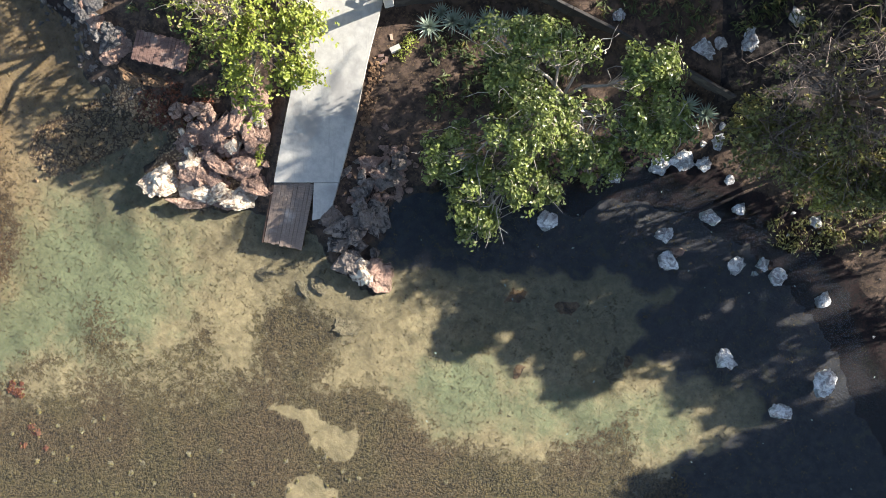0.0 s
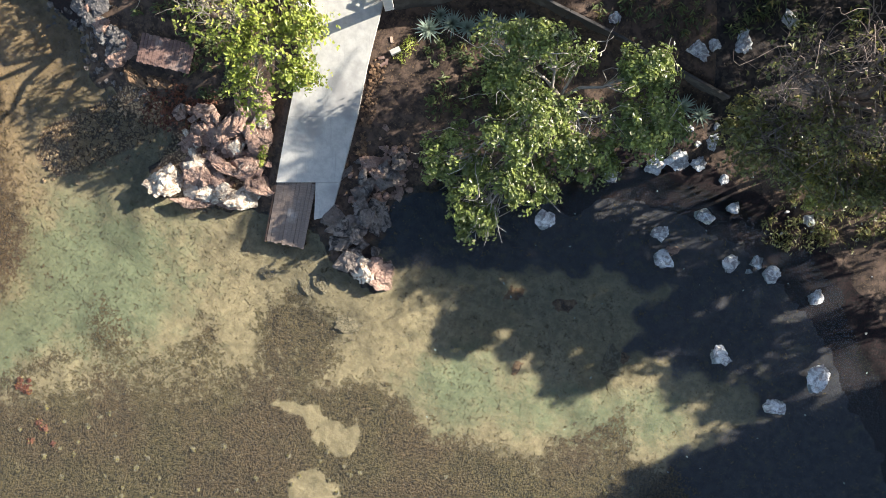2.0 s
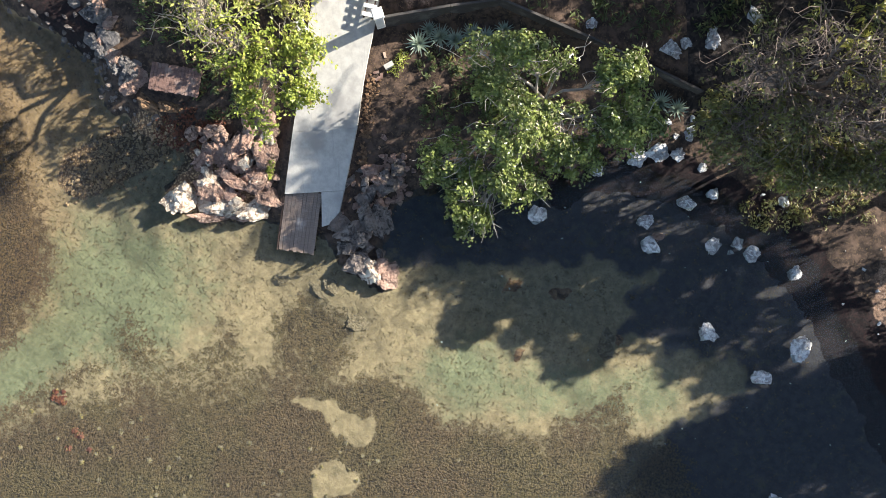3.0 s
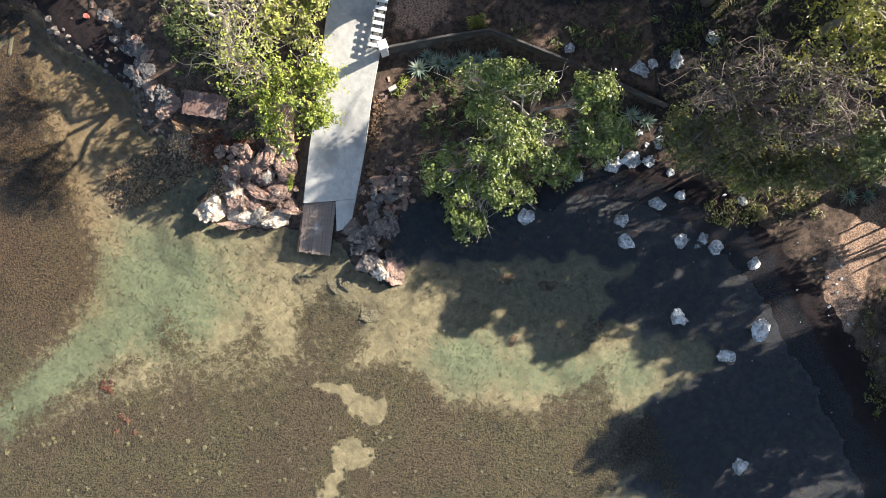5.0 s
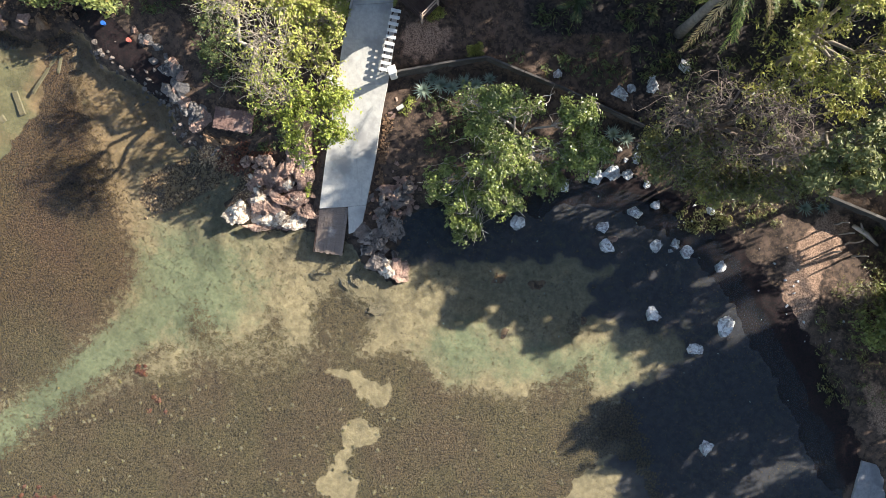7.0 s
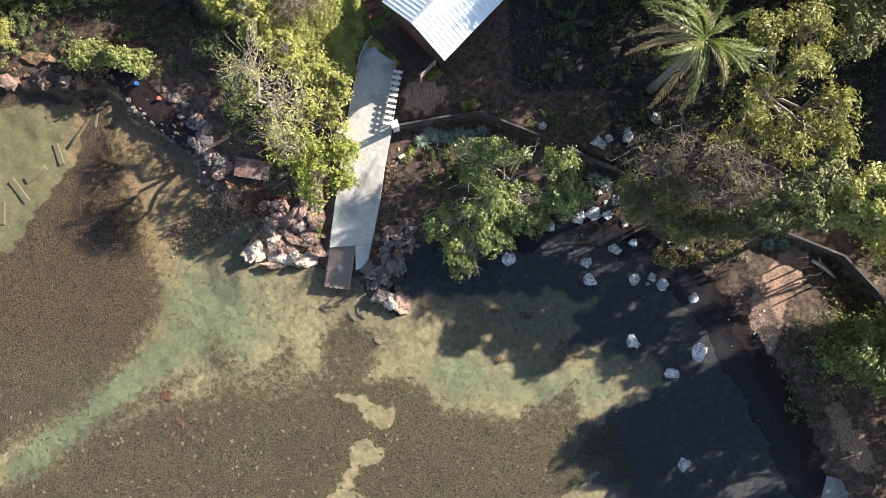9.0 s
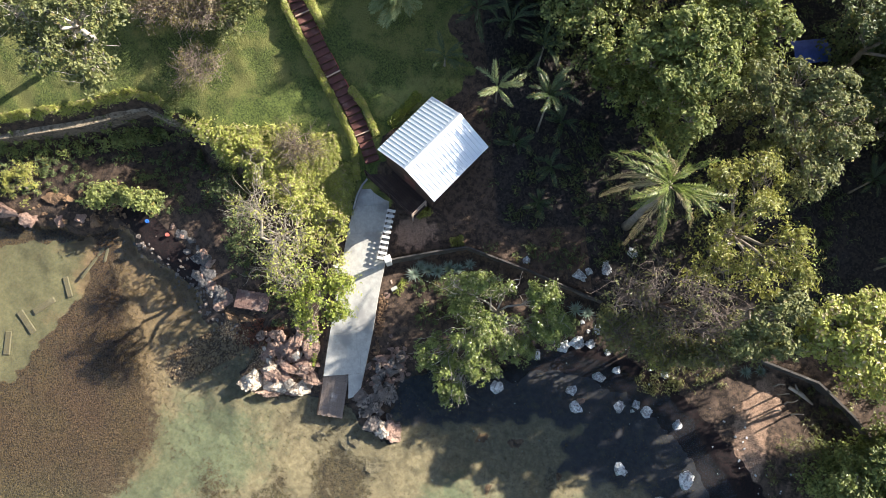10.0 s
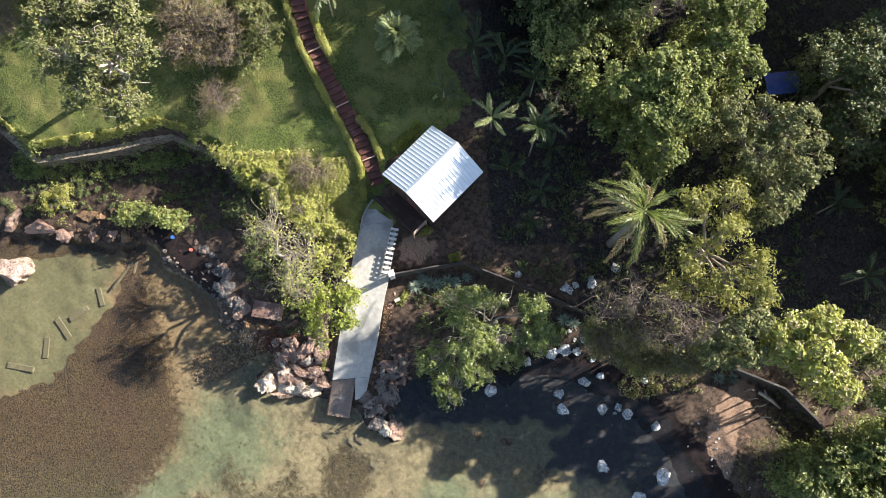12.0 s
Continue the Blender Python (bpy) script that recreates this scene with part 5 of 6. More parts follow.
for k in range(10):
    part("slat", slat_me, bench, at=pose(0.0, -1.5 + 0.333 * k, 0.30))
for x in (-0.17, 0.17):
    part("rail", box("rail", 0.06, 3.3, 0.08, "dark_wood", 0.006), bench, at=pose(x, 0, 0.216))
for x in (-0.17, 0.17):
    for y in (-1.45, 0.0, 1.45):
        part("leg", box("leg", 0.07, 0.07, 0.4, "dark_wood", 0.006), bench, at=pose(x, y, -0.19))


# ---- fence and walls ----
def wall_line(name, label, category, points, tall, thick, material, cap, cap_material, sink=0.5, piece=2.0, piece_name="panel"):
    """A wall along points (x, y, top), cut into pieces with a cap each."""
    root = thing(name, pose(*points[0][:2], 0), label, category, kind="structure")
    for (ax, ay, az), (bx, by, bz) in zip(points[:-1], points[1:]):
        length = math.hypot(bx - ax, by - ay)
        count = max(1, round(length / piece))
        turn, rise = math.degrees(math.atan2(by - ay, bx - ax)), math.degrees(math.atan2(bz - az, length))
        for k in range(count):
            u = (k + 0.5) / count
            x, y, z = ax + (bx - ax) * u, ay + (by - ay) * u, az + (bz - az) * u
            m = pose(-points[0][0], -points[0][1], 0) @ pose(x, y, z, 0, -rise, turn)
            part(piece_name, box(piece_name, length / count - 0.01, thick, tall + sink, material, 0.015), root, at=m @ pose(0, 0, -tall - sink))
            part("cap", box("cap", length / count - 0.006, thick + cap, 0.05, cap_material, 0.012), root, at=m @ pose(0, 0, 0.002))
    return root


wall_line("fence_wall", "weathered grey timber fence wall above the cove", "fence", [(-1.75, 9.15, 2.15), (0.9, 9.45, 2.12), (2.95, 9.6, 2.1), (6.7, 7.9, 1.65), (11.1, 5.65, 1.15)], 0.8, 0.09, "fence", 0.02, "fence", 0.6)
wall_line("plank_fence", "weathered plank fence along the east bank", "fence", [(20.2, 1.35, 1.45), (23.4, -0.25, 1.5), (25.1, -2.4, 1.55), (26.4, -4.7, 1.6)], 0.6, 0.09, "fence", 0.05, "fence", 0.5)
GARDEN_WALL = [(-29.5, 22.3, 3.45), (-25.8, 18.7, 2.85), (-20.6, 19.15, 2.9), (-16.6, 19.85, 3.05), (-13.4, 18.2, 2.75)]
garden_wall = wall_line("garden_wall", "low rough tan stone wall along the lawn's edge", "wall", GARDEN_WALL, 1.0, 0.3, "wall_stone", 0.14, "tan_cap", 0.5, 1.1, "block")


# ---- house ----
FLOOR = 2.42
house = thing("cabin", pose(1.27, 15.05, FLOOR, 0, 0, 42.0), "small dark timber cabin with a white corrugated metal roof", "cabin")
HX, HY, EAVE, RIDGE = 2.05, 1.95, 2.68, 3.78


def wall_with_hole(name, length, tall, thick, hole, material):
    """A wall on z = 0 about its middle, with a hole (x0, x1, z0, z1) through it."""
    x0, x1, z0, z1 = hole
    pieces = []
    for ax, bx, az, bz in ((-length / 2, x0, 0, tall), (x1, length / 2, 0, tall), (x0, x1, z1, tall), (x0, x1, 0, z0)):
        if bx - ax > 0.01 and bz - az > 0.01:
            v, f = box_data(bx - ax, thick, bz - az, 0)
            pieces.append(([p + Vector(((ax + bx) / 2, 0, az)) for p in v], f))
    return mesh_of(name, *joined(pieces), material)


part("floor", box("floor", 2 * HX, 2 * HY, 0.12, "dark_wood"), house, at=pose(0, 0, -0.1))
for x, turn in ((-HX, 90), (HX, 90)):
    part("wall", wall_with_hole("wall", 2 * HY, 2.6, 0.09, (-0.5, 0.45, 0.03, 2.05), "dark_wood"), house, at=pose(x, 0, 0.03, 0, 0, turn))
for y in (-HY, HY):
    part("wall", wall_with_hole("wall", 2 * HX - 0.1, 2.6, 0.09, (-0.6, 0.6, 0.95, 1.95), "dark_wood"), house, at=pose(0, y, 0.03))
part("door", box("door", 0.93, 0.05, 2.0, "stair_wood", 0.005), house, at=pose(-HX, -0.02, 0.06, 0, 0, 90))
GX, GY = 2.33, 2.33


def roof_sheet(flip):
    """One slope of ribbed metal: flat pans between raised ribs that run down the slope."""
    v, f = [], []
    pitch, n = 0.26, 18
    profile = []
    for k in range(n):
        x = -GX + k * pitch
        profile += [(x, 0.0), (x + pitch - 0.075, 0.0), (x + pitch - 0.055, 0.035), (x + pitch - 0.02, 0.035)]
    profile.append((GX, 0.0))
    for x, h in profile:
        for y, z in ((0.0, RIDGE), (GY, EAVE)):
            v.append((x, y * flip, z + h))
        for y, z in ((0.0, RIDGE), (GY, EAVE)):
            v.append((x, y * flip, z + h - 0.02))
    for i in range(len(profile) - 1):
        a, b = 4 * i, 4 * i + 4
        f += [(a, a + 1, b + 1, b), (a + 2, b + 2, b + 3, a + 3), (a + 1, a + 3, b + 3, b + 1)]
    return mesh_of("roof_sheet", v, f, "roof")


for flip in (1, -1):
    part("roof_sheet", roof_sheet(flip), house, "white corrugated metal sheet")
ridge = [(-GX - 0.02, -0.16, RIDGE - 0.03), (-GX - 0.02, 0, RIDGE + 0.06), (-GX - 0.02, 0.16, RIDGE - 0.03), (GX + 0.02, -0.16, RIDGE - 0.03), (GX + 0.02, 0, RIDGE + 0.06), (GX + 0.02, 0.16, RIDGE - 0.03)]
part("ridge_cap", mesh_of("ridge_cap", ridge, [(0, 3, 4, 1), (1, 4, 5, 2), (0, 1, 2), (5, 4, 3)], "roof"), house)
for x in (-GX + 0.06, GX - 0.06):
    tri = [(x - 0.04, -2.0, EAVE - 0.02), (x - 0.04, 2.0, EAVE - 0.02), (x - 0.04, 0, RIDGE - 0.08), (x + 0.04, -2.0, EAVE - 0.02), (x + 0.04, 2.0, EAVE - 0.02), (x + 0.04, 0, RIDGE - 0.08)]
    part("gable", mesh_of("gable", tri, [(0, 1, 2), (5, 4, 3), (0, 3, 4, 1), (1, 4, 5, 2), (2, 5, 3, 0)], "dark_wood"), house)
for k in range(9):
    part("deck_board", box("deck_board", 0.15, 4.2, 0.04, "dark_wood", 0.005), house, at=pose(-3.42 + 0.158 * k, 0.5, -0.06))
for x, y in ((-3.45, -1.55), (-3.45, 0.4), (-3.45, 2.5), (-2.3, -1.55)):
    part("porch_post", box("porch_post", 0.1, 0.1, 1.0 + 1.2, "pale_wood" if y < 0 else "dark_wood", 0.008), house, at=pose(x, y, -1.3))
for z in (0.45, 0.9):
    part("rail", box("rail", 0.06, 4.1, 0.07, "dark_wood", 0.006), house, at=pose(-3.45, 0.48, z))
    part("rail", box("rail", 1.2, 0.06, 0.07, "pale_wood", 0.006), house, "sunlit pale wooden rail", pose(-2.86, -1.55, z))


# ---- stairs and hedges up the hill ----
STAIR = [(-2.55, 15.5), (-2.85, 16.6), (-3.45, 18.3), (-5.05, 21.8), (-6.2, 24.4), (-6.75, 26.4), (-7.3, 30.0)]


def along(points, step):
    out, rest = [], 0.0
    for (ax, ay), (bx, by) in zip(points[:-1], points[1:]):
        length = math.hypot(bx - ax, by - ay)
        s = rest
        while s < length:
            out.append((ax + (bx - ax) * s / length, ay + (by - ay) * s / length, math.degrees(math.atan2(by - ay, bx - ax))))
            s += step
        rest = s - length
    return out


stairs = thing("garden_stairs", pose(-2.55, 15.5, 0), "long curving flight of red-brown timber garden steps", "stairs", kind="structure")
tread_me = box("tread", 0.40, 0.9, 0.14, "stair_wood", 0.012)
steps = along(STAIR, 0.42)
for i, (x, y, turn) in enumerate(steps):
    m = pose(2.55, -15.5, 0) @ pose(x, y, ground_z(x, y) + 0.03, 0, 0, turn)
    part("tread", tread_me, stairs, at=m)
    if i % 9 == 4:
        part("edging", box("edging", 0.07, 0.94, 0.07, "pale_wood", 0.006), stairs, "pale worn step edge", m @ pose(-0.16, 0, 0.142))
    if i % 4 == 0 and i > 3:
        for side in (-0.47, 0.47):
            part("stringer", box("stringer", 1.75, 0.05, 0.1, "stair_wood" if side > 0 else "red_rail", 0.006), stairs, at=m @ pose(0.65, side, 0.16) @ pose(0, 0, 0, 0, -math.degrees(math.atan(0.36)), 0))


def hedge(name, label, points, width, tall, material, seed, density=420, leaf=(0.1, 0.06), category="hedge"):
    rng = np.random.RandomState(seed)
    spots = along(points, 0.1)
    total = int(len(spots) * 0.1 * density)
    pick = rng.randint(0, len(spots), total)
    base = np.array([s[:2] for s in spots])[pick]
    turn = np.radians(np.array([s[2] for s in spots])[pick])
    across = rng.uniform(-1, 1, total)
    uneven = 0.82 + 0.18 * wobble(base[:, 0], base[:, 1], 0.9, seed)
    x = base[:, 0] - np.sin(turn) * across * width / 2 * uneven + rng.normal(size=total) * 0.04
    y = base[:, 1] + np.cos(turn) * across * width / 2 * uneven + rng.normal(size=total) * 0.04
    rise = tall * uneven * np.sqrt(np.clip(1 - across ** 2 * 0.75, 0, 1))
    z = height(x, y) + rise * np.where(rng.uniform(size=total) < 0.6, rng.uniform(0.85, 1.08, total), rng.uniform(0.05, 0.9, total))
    normals = np.stack([-np.sin(turn) * across * 0.6, np.cos(turn) * across * 0.6, np.full(total, 0.7)], 1) + np.array([0.5, 0.2, 0.0]) + rng.normal(size=(total, 3)) * 0.4
    v, f = leaves_data(np.stack([x, y, z], 1), normals, leaf[0], leaf[1], rng)
    root = thing(name, pose(*points[0], ground_z(*points[0])), label, category)
    part("foliage", mesh_of("foliage", v, f, material), root, at=root.matrix_world.inverted())
    stems = []
    for sx, sy, _ in spots[::5]:
        g = ground_z(sx, sy)
        stems.append(tube_data([(sx, sy, g - 0.05), (sx + rng.normal() * 0.08, sy + rng.normal() * 0.08, g + tall * 0.8)], [0.02, 0.01], 4))
    part("stems", mesh_of("stems", *joined(stems), "bark"), root, at=root.matrix_world.inverted())
    return root


def beside(points, off):
    out = []
    for i, (x, y) in enumerate(points):
        ax, ay = points[max(i - 1, 0)]
        bx, by = points[min(i + 1, len(points) - 1)]
        l = math.hypot(bx - ax, by - ay)
        out.append((x - (by - ay) / l * off, y + (bx - ax) / l * off))
    return out


hedge("clipped_hedge", "clipped yellow-green hedge along the garden steps", [(-3.55, 14.3)] + beside(STAIR[1:], 0.75), 0.5, 0.6, "leaf_lime", 601, 900)
hedge("clipped_hedge", "clipped yellow-green hedge along the garden steps", beside(STAIR[1:4], -0.75)[:2] + [(-3.5, 19.6)], 0.5, 0.6, "leaf_lime", 602, 900)
hedge("clipped_hedge", "clipped green hedge beside the upper garden steps", beside([(-5.5, 22.8), (-6.2, 24.4), (-6.6, 25.8)], -0.75), 0.55, 0.6, "leaf_lime", 603, 900)
hedge("border_plants", "yellow-green border plants on top of the wall", [(-29.3, 22.9), (-25.7, 19.35), (-20.6, 19.75), (-16.8, 20.35), (-15.0, 19.7)], 0.4, 0.22, "leaf_lime", 604, 240, (0.24, 0.06), "plants")
hedge("border_plants", "green shrubs behind the cabin", [(-1.2, 17.4), (0.7, 19.0)], 0.6, 0.5, "leaf_bright", 605, 600, (0.16, 0.08), "plants")
hedge("ledge_plants", "tuft of green leaves among the ledges", [(-7.1, 3.2), (-6.9, 3.9)], 0.3, 0.4, "leaf_bright", 606, 240, (0.14, 0.05), "plants")
hedge("corner_plants", "yellow-green leafy plant beside the fence", [(2.0, 10.0), (2.7, 10.1)], 0.6, 0.5, "leaf_yellow", 607, 260, (0.3, 0.07), "plants")
hedge("porch_plants", "green plants below the cabin porch", [(0.0, 11.8), (0.9, 12.1)], 0.6, 0.4, "leaf_yellow", 608, 260, (0.2, 0.07), "plants")
hedge("path_plants", "green weeds beside the walkway", [(-1.6, 7.2), (-1.0, 8.1)], 0.6, 0.22, "leaf_bright", 609, 200, (0.12, 0.04), "plants")


# ---- palms and agaves ----
def frond_mesh(name, length, droop, leaflets, leaf_len, material, seed, hang=0.5):
    """A feather frond along +x that rises and droops, with leaflets on both sides."""
    rng = np.random.RandomState(seed)
    def at(u):
        return Vector((length * u * (1 - 0.12 * u * u), 0, length * (0.42 * u - droop * u * u)))
    pieces = [tube_data([at(k / 7) for k in range(8)], [0.035 * (1 - k / 8.5) for k in range(8)], 4)]
    for k in range(leaflets):
        u = 0.14 + 0.86 * k / leaflets
        p, q = at(u), at(min(u + 0.03, 1.04))
        ahead = (q - p).normalized()
        size = leaf_len * (0.45 + 0.55 * math.sin(math.pi * min(u * 1.05, 1)))
        for side in (-1, 1):
            out = (Vector((0, side, 0)) + ahead * rng.uniform(0.8, 1.7) + Vector((0, 0, rng.uniform(-0.3, 0.7)))).normalized()
            tip = p + out * size + Vector((0, 0, -size * rng.uniform(0.2, hang)))
            mid = p + out * size * 0.5 + Vector((0, 0, 0.02))
            w = ahead * 0.034
            pieces.append(([p, mid - w, tip, mid + w], [(0, 1, 2, 3)]))
    return mesh_of(name, *joined(pieces), material)


def palm(label, x, y, crown_z, count, length, material, seed, trunk=0.16, droop=0.55, dry=2, leaflets=44, leaf_len=0.5, lean=(0, 0), steep=(5, 55)):
    rng = np.random.RandomState(seed)
    g = ground_z(x - lean[0], y - lean[1])
    root = thing("palm", pose(x - lean[0], y - lean[1], g - 0.05), label, "palm")
    top = Vector((lean[0], lean[1], crown_z - g + 0.05))
    part("trunk", mesh_of("trunk", *tube_data([top * u + Vector((0, 0, -0.0)) for u in (0, 0.25, 0.5, 0.75, 1.0)], [trunk * k for k in (1.4, 1.05, 0.95, 0.9, 1.0)], 9), "bark", True), root)
    shapes = [frond_mesh("frond", length, droop * k, leaflets, leaf_len, material, seed + i) for i, k in enumerate((0.8, 1.0, 1.25))]
    old = frond_mesh("frond", length * 0.9, droop * 1.8, leaflets, leaf_len * 0.8, "frond_dry", seed + 9) if dry else None
    for k in range(count):
        up = rng.uniform(*steep)
        part("frond", shapes[k % 3], root, at=Matrix.Translation(top) @ pose(0, 0, 0, rng.uniform(-45, 45), -up, 137.5 * k + rng.uniform(-24, 24)) @ Matrix.Scale(rng.uniform(0.65, 1.12), 4))
    for k in range(dry):
        part("frond", old, root, "dry straw-coloured frond", Matrix.Translation(top - Vector((0, 0, 0.15))) @ pose(0, 0, 0, 0, 2, 70 + 360 * k / dry + rng.uniform(-25, 25)))
    return root


palm("tall palm with long arching green fronds", 13.1, 10.3, 10.0, 19, 3.7, "frond", 701, 0.22, 0.8, 6, 54, 0.46, steep=(-22, 76))
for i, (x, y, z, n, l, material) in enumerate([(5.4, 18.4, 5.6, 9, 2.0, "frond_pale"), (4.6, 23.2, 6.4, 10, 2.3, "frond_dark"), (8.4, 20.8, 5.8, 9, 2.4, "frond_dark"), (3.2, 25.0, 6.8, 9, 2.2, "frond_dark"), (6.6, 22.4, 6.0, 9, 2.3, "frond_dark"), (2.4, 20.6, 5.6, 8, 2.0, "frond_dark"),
        # the first palm here is added to throw shade on the cabin roof
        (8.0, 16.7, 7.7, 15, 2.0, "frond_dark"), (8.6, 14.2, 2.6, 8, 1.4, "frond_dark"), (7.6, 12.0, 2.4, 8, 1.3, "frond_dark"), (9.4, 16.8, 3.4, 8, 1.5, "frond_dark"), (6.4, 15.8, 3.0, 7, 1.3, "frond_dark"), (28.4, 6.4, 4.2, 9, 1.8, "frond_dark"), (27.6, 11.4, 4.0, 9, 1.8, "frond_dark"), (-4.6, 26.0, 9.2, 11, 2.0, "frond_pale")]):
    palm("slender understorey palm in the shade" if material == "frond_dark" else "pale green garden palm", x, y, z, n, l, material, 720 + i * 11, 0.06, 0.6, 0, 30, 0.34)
palm("bushy fan-leaved palm on the lawn", -0.4, 23.8, 7.2, 64, 1.75, "frond_pale", 860, 0.12, 0.6, 0, 44, 0.5, steep=(-10, 80))


def agave_mesh(seed):
    """One stiff tapering blade with a raised middle."""
    v, f = [], []
    for u, w, h in ((0, 0.035, 0), (0.35, 0.05, 0.02), (0.7, 0.032, 0.03), (1.0, 0.002, 0.02)):
        v += [(u * 0.55, -w, h + 0.012), (u * 0.55, 0, h), (u * 0.55, w, h + 0.012)]
    for i in range(3):
        a = 3 * i
        f += [(a, a + 3, a + 4, a + 1), (a + 1, a + 4, a + 5, a + 2)]
    return mesh_of("leaf", v, f, "agave")


blade = agave_mesh(1)
for i, (x, y, s) in enumerate([(-0.45, 8.35, 1.0), (0.45, 8.55, 0.95), (1.05, 8.4, 0.9), (1.75, 8.6, 0.9), (2.35, 8.45, 0.8), (0.0, 8.9, 0.7), (9.5, 5.4, 0.95), (10.2, 5.1, 0.85), (19.5, 0.75, 0.8), (20.4, 0.7, 0.7), (3.1, 8.7, 0.7)]):
    rng = np.random.RandomState(900 + i)
    plant = thing("agave", pose(x, y, ground_z(x, y) + 0.02, 0, 0, rng.uniform(0, 90)), "blue-grey agave rosette with stiff pointed leaves", "agave", "agaves")
    for k in range(52):
        part("leaf", blade, plant, at=pose(0, 0, 0.03, 0, -(4 + 78 * k / 52), 137.5 * k + rng.uniform(-6, 6)) @ Matrix.Diagonal((s * (1.25 - 0.5 * k / 52), s * 0.8, s, 1)))


# ---- smaller things ----
platform = thing("platform", pose(-10.6, 7.45, 0.98, 0, 0, -13), "weathered red-brown plank platform over the rocks", "platform")
board = box("board", 0.13, 1.15, 0.04, "red_plank", 0.006)
for k in range(15):
    part("board", board, platform, at=pose(-0.98 + 0.14 * k, 0.02 * math.sin(k * 2.2), 0))
for y in (-0.45, 0.45):
    part("beam", box("beam", 2.1, 0.09, 0.1, "dark_wood"), platform, at=pose(0, y, -0.103))
for x in (-0.9, 0.9):
    for y in (-0.45, 0.45):
        part("post", box("post", 0.1, 0.1, 0.9, "dark_wood"), platform, at=pose(x, y, -1.004))
for i, (ax, ay, bx, by, r) in enumerate([(-21.9, 9.9, -20.2, 12.2, 0.1), (-20.4, 10.9, -20.0, 12.6, 0.09), (-22.6, 8.8, -23.0, 10.2, 0.17), (-23.6, 8.8, -25.0, 8.0, 0.2), (-24.9, 6.7, -25.9, 8.2, 0.2), (-26.6, 5.4, -26.5, 7.0, 0.2), (-29.3, 5.2, -27.3, 4.7, 0.2)]):
    length = math.hypot(bx - ax, by - ay)
    z = ground_z((ax + bx) / 2, (ay + by) / 2) - 0.02
    log = new("driftwood_log", box("driftwood_log", length, r * 2.2, r * 0.5, "log", 0.03, 0.9))
    log.matrix_world = pose((ax + bx) / 2, (ay + by) / 2, z, 0, 0, math.degrees(math.atan2(by - ay, bx - ax)))
    tagged(log, "waterlogged timber lying in the shallows", "log", "timbers in the shallows")
ramp = thing("boat_ramp", pose(24.2, -17.2, 0.16, 0, 0, -18), "grey concrete landing at the water's edge", "slab", kind="structure")
for k in range(4):
    part("slab", box("slab", 1.9, 6.4, 0.3, "grey_slab", 0.02), ramp, at=pose(-2.6 + 1.92 * k, 0.15 * (k % 2), -0.18))
tent = thing("blue_tarpaulin", pose(25.6, 20.2, ground_z(25.6, 20.2) + 1.9), "blue tarpaulin stretched between trees", "tarpaulin")
v = [(x * 1.15, y * 0.8, 0.25 * (1 - abs(y)) + 0.05 * math.sin(3 * x)) for y in (-1, -0.5, 0, 0.5, 1) for x in (-1, -0.5, 0, 0.5, 1)]
part("sheet", mesh_of("sheet", v, [(5 * r + c, 5 * r + c + 1, 5 * r + c + 6, 5 * r + c + 5) for r in range(4) for c in range(4)], "blue_sheet", True), tent)
for x in (-1.1, 1.1):
    for y in (-0.75, 0.75):
        part("pole", mesh_of("pole", *tube_data([(x, y, -1.95), (x, y, 0.05)], [0.03, 0.025], 6), "bark"), tent)
for name, label, x, y, material in (("bucket", "small blue plastic tub on the leafy shore", -17.2, 13.1, "blue_plastic"), ("bucket", "small red plastic tub among dry leaves", -15.9, 12.1, "red_plastic")):
    tub = new(name, mesh_of(name, *tube_data([(0, 0, 0), (0, 0, 0.22), (0, 0, 0.24)], [0.09, 0.12, 0.125], 12), material))
    tub.matrix_world = pose(x, y, ground_z(x, y) - 0.01)
    tagged(tub, label, "tub")
dead = thing("driftwood", pose(22.6, -0.9, ground_z(22.6, -0.9) + 0.06, 0, 0, -42), "bleached forked driftwood branch on the bank", "branch")
part("stem", mesh_of("stem", *tube_data([(-0.8, 0, 0.05), (0, 0.05, 0.12), (0.9, -0.02, 0.04)], [0.12, 0.14, 0.06], 7), "pale_bark", True), dead)
part("fork", mesh_of("fork", *tube_data([(-0.2, 0.05, 0.1), (-0.6, 0.35, 0.12)], [0.09, 0.04], 6), "pale_bark", True), dead)


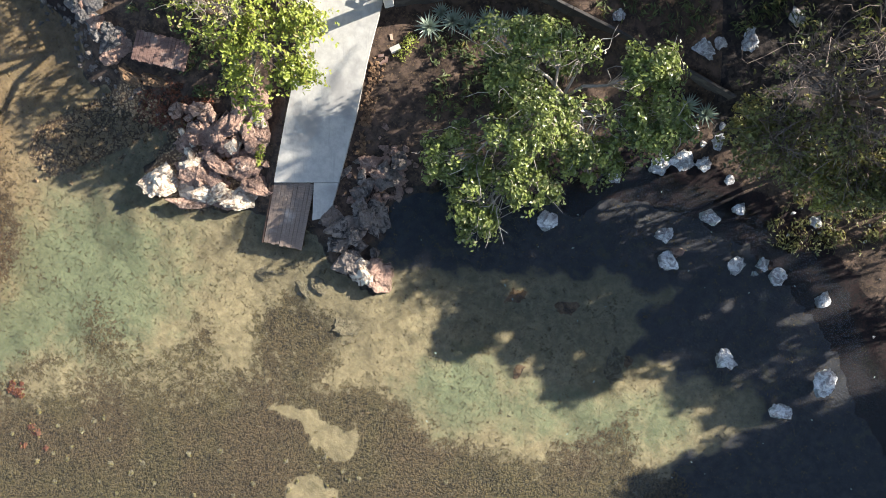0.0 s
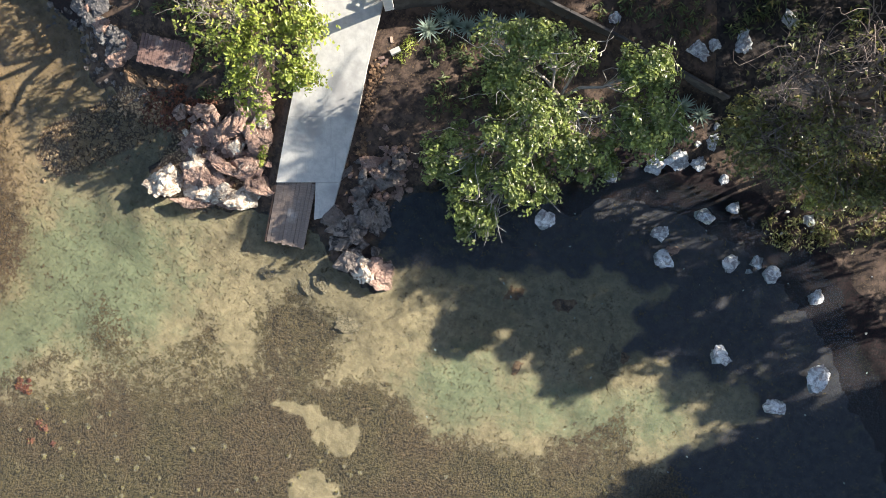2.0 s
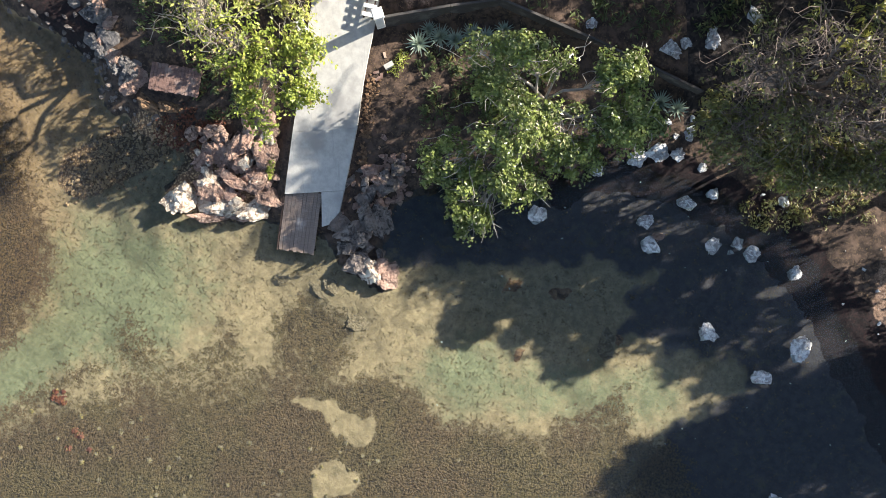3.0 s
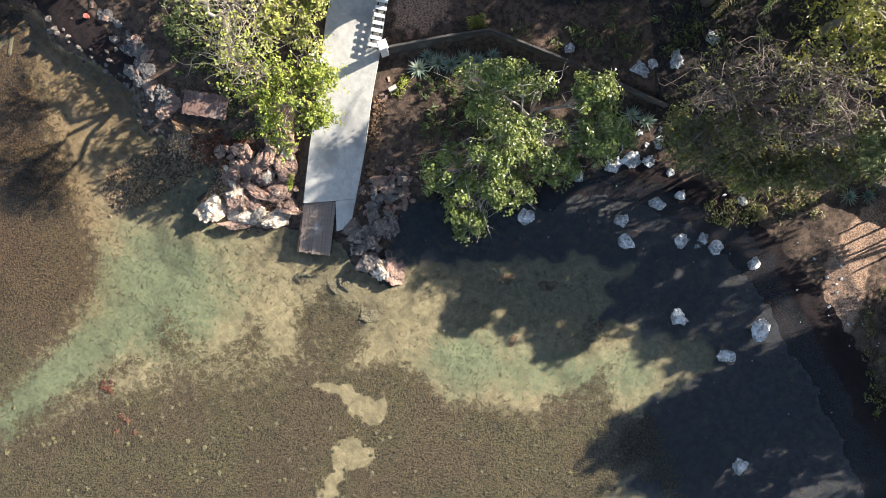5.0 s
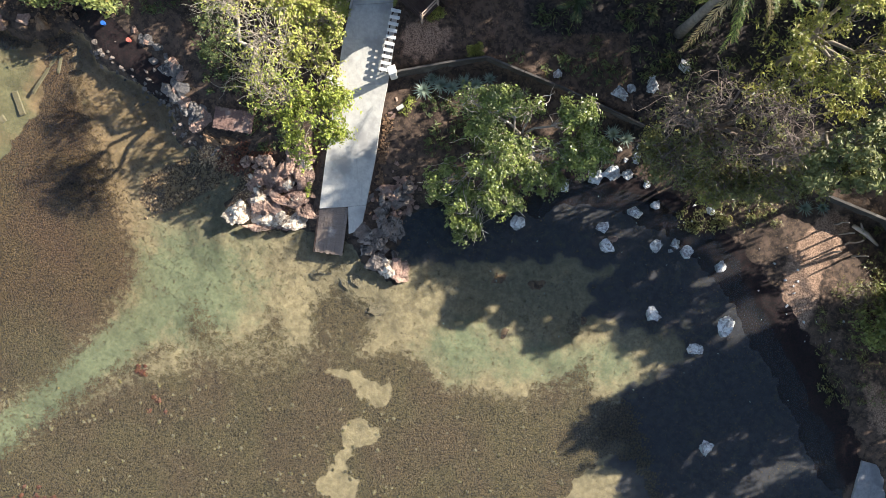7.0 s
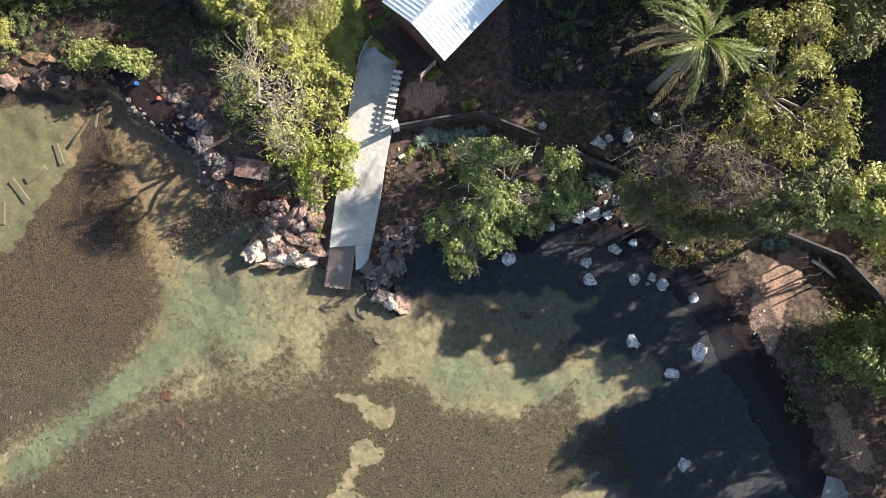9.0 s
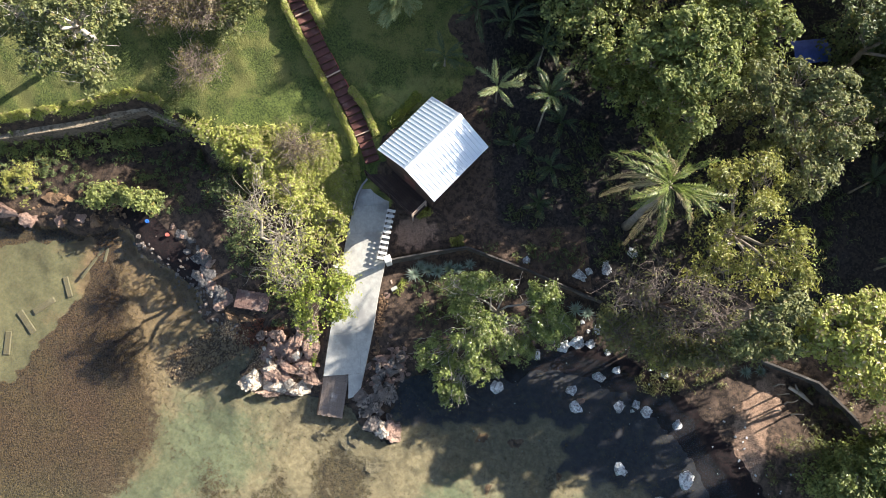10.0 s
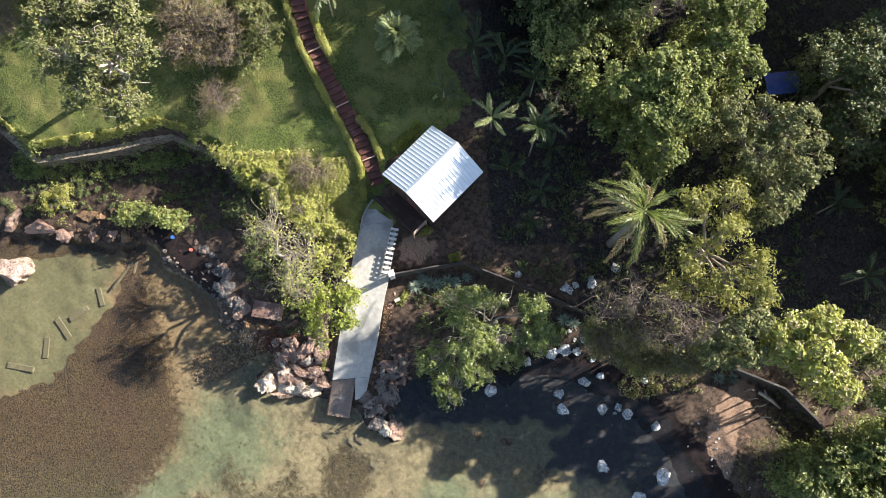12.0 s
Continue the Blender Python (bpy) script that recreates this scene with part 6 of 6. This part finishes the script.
# ---- undergrowth ----
def undergrowth(name, label, spots, count, seed, material, leaf, tall, reach):
    """Low plants of long arching leaves, strewn over a stretch of the plan."""
    rng = np.random.RandomState(seed)
    centres, normals = [], []
    spots = np.array(spots, float)
    pick = spots[rng.randint(len(spots), size=count)]
    xy = pick[:, :2] + rng.uniform(-1, 1, (count, 2)) * pick[:, 2:4]
    z = height(xy[:, 0], xy[:, 1])
    for (x, y), g in zip(xy, z):
        n = rng.randint(14, 34)
        a = rng.uniform(0, 2 * math.pi, n)
        r = rng.uniform(0.05, 1, n) * reach * rng.uniform(0.5, 1.3)
        centres.append(np.stack([x + np.cos(a) * r, y + np.sin(a) * r, g + tall * rng.uniform(0.3, 1.0, n) * (1 - 0.5 * r / reach)], 1))
        normals.append(np.stack([np.cos(a) * 0.6, np.sin(a) * 0.6, np.full(n, 0.8)], 1) + np.array([0.5, 0.2, 0.1]) + rng.normal(size=(n, 3)) * 0.3)
    v, f = leaves_data(np.concatenate(centres), np.concatenate(normals), leaf[0], leaf[1], rng)
    return tagged(new(name, mesh_of(name, v, f, material)), label, "plants", kind="stuff")


undergrowth("undergrowth", "dark leafy undergrowth beneath the trees", [(9, 13, 5, 5), (15, 12, 5, 4), (24, 8, 4, 6), (27, 16, 4, 6), (12, 22, 6, 3), (22, 24, 8, 4), (29, 2, 4, 4)], 620, 1001, "leaf_deep", (0.3, 0.07), 0.5, 0.5)
undergrowth("undergrowth", "green low plants on the shaded slope", [(-14, 15.5, 3, 2.0), (-22, 17, 5, 1.4), (-26, 16.5, 3, 1.2), (-10.5, 12, 1.6, 3), (-8.5, 7.5, 1.4, 1.6), (2, 6.5, 2.5, 1.4), (8.5, 4.8, 1.2, 0.6)], 380, 1002, "leaf_deep", (0.22, 0.07), 0.35, 0.35)
undergrowth("undergrowth", "olive plants along the east bank", [(15.5, 1.0, 2.5, 1.0), (21.5, -7, 1.6, 3), (24, -3, 1.5, 2.5), (18, 2.2, 2, 0.8)], 200, 1003, "leaf_olive", (0.18, 0.06), 0.3, 0.35)
undergrowth("ground_leaves", "reddish fallen leaves on the shore", [(-11.0, 5.6, 0.9, 0.7), (-9.6, 5.2, 0.8, 0.6)], 40, 1004, "red_leaf", (0.14, 0.07), 0.1, 0.4)
undergrowth("bed_debris", "scraps of leaf and weed on the lake bed", [(-20, -9.5, 7, 3.5), (-10, -11, 6, 3), (0, -12, 8, 3)], 170, 1005, "leaf_dry", (0.13, 0.07), 0.03, 0.1)
undergrowth("bed_leaves", "rust-red leaf scraps on the weed bed", [(-17.2, -5.6, 0.3, 0.3), (-16.4, -7.4, 0.5, 0.7), (-23.5, -12.2, 1.5, 0.5)], 22, 1006, "red_leaf", (0.12, 0.07), 0.05, 0.16)
undergrowth("slope_grass", "bright yellow-green grass along the lawn's lower edge", [(-10.8, 17.0, 1.6, 0.9), (-9.2, 15.6, 1.3, 1.1), (-7.6, 14.6, 1.2, 1.4), (-6.4, 13.4, 1.1, 1.4), (-5.4, 12.4, 0.9, 1.2), (-8.4, 16.6, 1.4, 1.2), (-4.9, 13.4, 0.9, 1.1), (-4.7, 14.4, 0.8, 0.9), (-5.4, 16.2, 0.9, 0.9), (-6.2, 15.2, 1.2, 1.0), (-10.6, 16.6, 1.2, 1.0)], 2100, 1007, "leaf_lime", (0.24, 0.05), 0.35, 0.3)
"""Broken pieces between the ledges."""
for i in range(84):
    rng = np.random.RandomState(1100 + i)
    x, y = ((rng.uniform(-10.2, -6.8), rng.uniform(2.6, 5.6)) if i < 64 else (rng.uniform(-3.75, -2.2), rng.uniform(-0.9, 3.4)))
    r = rng.uniform(0.16, 0.42)
    rock(x, y, (r * rng.uniform(0.8, 1.5), r * rng.uniform(0.6, 1.1), r * rng.uniform(0.5, 0.9)), 1100 + i, ("tan_rock" if i % 9 else "cream_rock") if i < 64 else "dark_rock" if i % 3 else "tan_rock", "broken angular piece of limestone", "broken limestone pieces", ground_z(x, y) + r * rng.uniform(0.2, 1.2), rng.uniform(0, 180), 3, 0.3)
undergrowth("wall_plants", "trailing green plants below the garden wall", [(-23, 18.4, 5, 0.5), (-17, 18.9, 3, 0.6), (-27, 19.2, 1.5, 1.0)], 260, 1008, "leaf_mid", (0.2, 0.08), 0.6, 0.4)
"""Thin stems on the sunlit bank."""
for i, (x, y, tall) in enumerate([(21.3, -0.75, 1.3), (21.6, -1.35, 1.5), (21.1, -0.2, 1.2), (21.9, -2.0, 1.4), (20.9, -1.7, 0.6)]):
    rng = np.random.RandomState(1200 + i)
    stem = new("bare_stem", mesh_of("bare_stem", *tube_data(*limb((0, 0, -0.05), (rng.normal() * 0.15, rng.normal() * 0.15, tall), 0.06, 0.035, rng, 0.05), 7), "bark", True))
    stem.matrix_world = pose(x, y, ground_z(x, y))
    tagged(stem, "thin leafless tree stem on the sunlit bank", "stem", "bare stems on the bank")
"""Builder's leftovers beside the walkway."""
block = thing("concrete_block", pose(-1.75, 7.55, ground_z(-1.75, 7.55) + 0.005, 0, 0, 25), "grey hollow concrete block lying on the earth", "block")
part("body", wall_with_hole("body", 0.4, 0.2, 0.2, (-0.15, -0.02, 0.03, 0.17), "concrete"), block)
for i, (x, y, turn) in enumerate([(-2.3, 7.3, 10), (-2.1, 7.15, 80), (-1.9, 8.0, 100), (-2.25, 7.05, 40)]):
    brick = new("brick", box("brick", 0.24, 0.11, 0.07, "pale_wood" if i == 2 else "red_plank", 0.006))
    brick.matrix_world = pose(x, y, ground_z(x, y), 0, 0, turn)
    tagged(brick, "loose reddish brick beside the walkway", "brick", "loose bricks")

for i, (x, y, sx, sy, turn) in enumerate([(-5.35, -1.5, 0.42, 0.6, 10), (-4.75, -1.35, 0.4, 0.45, -30), (-3.55, -2.95, 0.75, 0.5, 20), (-6.9, -0.9, 0.5, 0.3, 40), (3.0, -2.0, 0.45, 0.4, 0), (3.1, -5.1, 0.4, 0.35, 60), (7.4, -4.6, 0.3, 0.25, 0), (5.1, -2.3, 0.5, 0.35, 30)]):
    rock(x, y, (sx, sy, 0.035), 560 + i, "sand_rock" if i < 4 else "brown_rock", "flat silted stone on the lake bed", "stones on the lake bed", ground_z(x, y) - 0.01, turn, 3, 0.4, 14)
rng = np.random.RandomState(1300)
leaf_at = np.stack([rng.uniform(-1, 20, 34), rng.uniform(-10, 2.4, 34), np.full(34, 0.012)], 1)
leaf_at[0] = (-0.8, 0.3, 0.012)
leaf_at = leaf_at[np.array([ground_z(x, y) < -0.05 for x, y, _ in leaf_at])]
v, f = leaves_data(leaf_at, np.tile([0.0, 0.0, 1.0], (len(leaf_at), 1)) + rng.normal(size=leaf_at.shape) * 0.05, 0.11, 0.06, rng, 0.05)
tagged(new("floating_leaves", mesh_of("floating_leaves", v, f, "agave")), "pale fallen leaves afloat on the water", "leaves", kind="stuff")
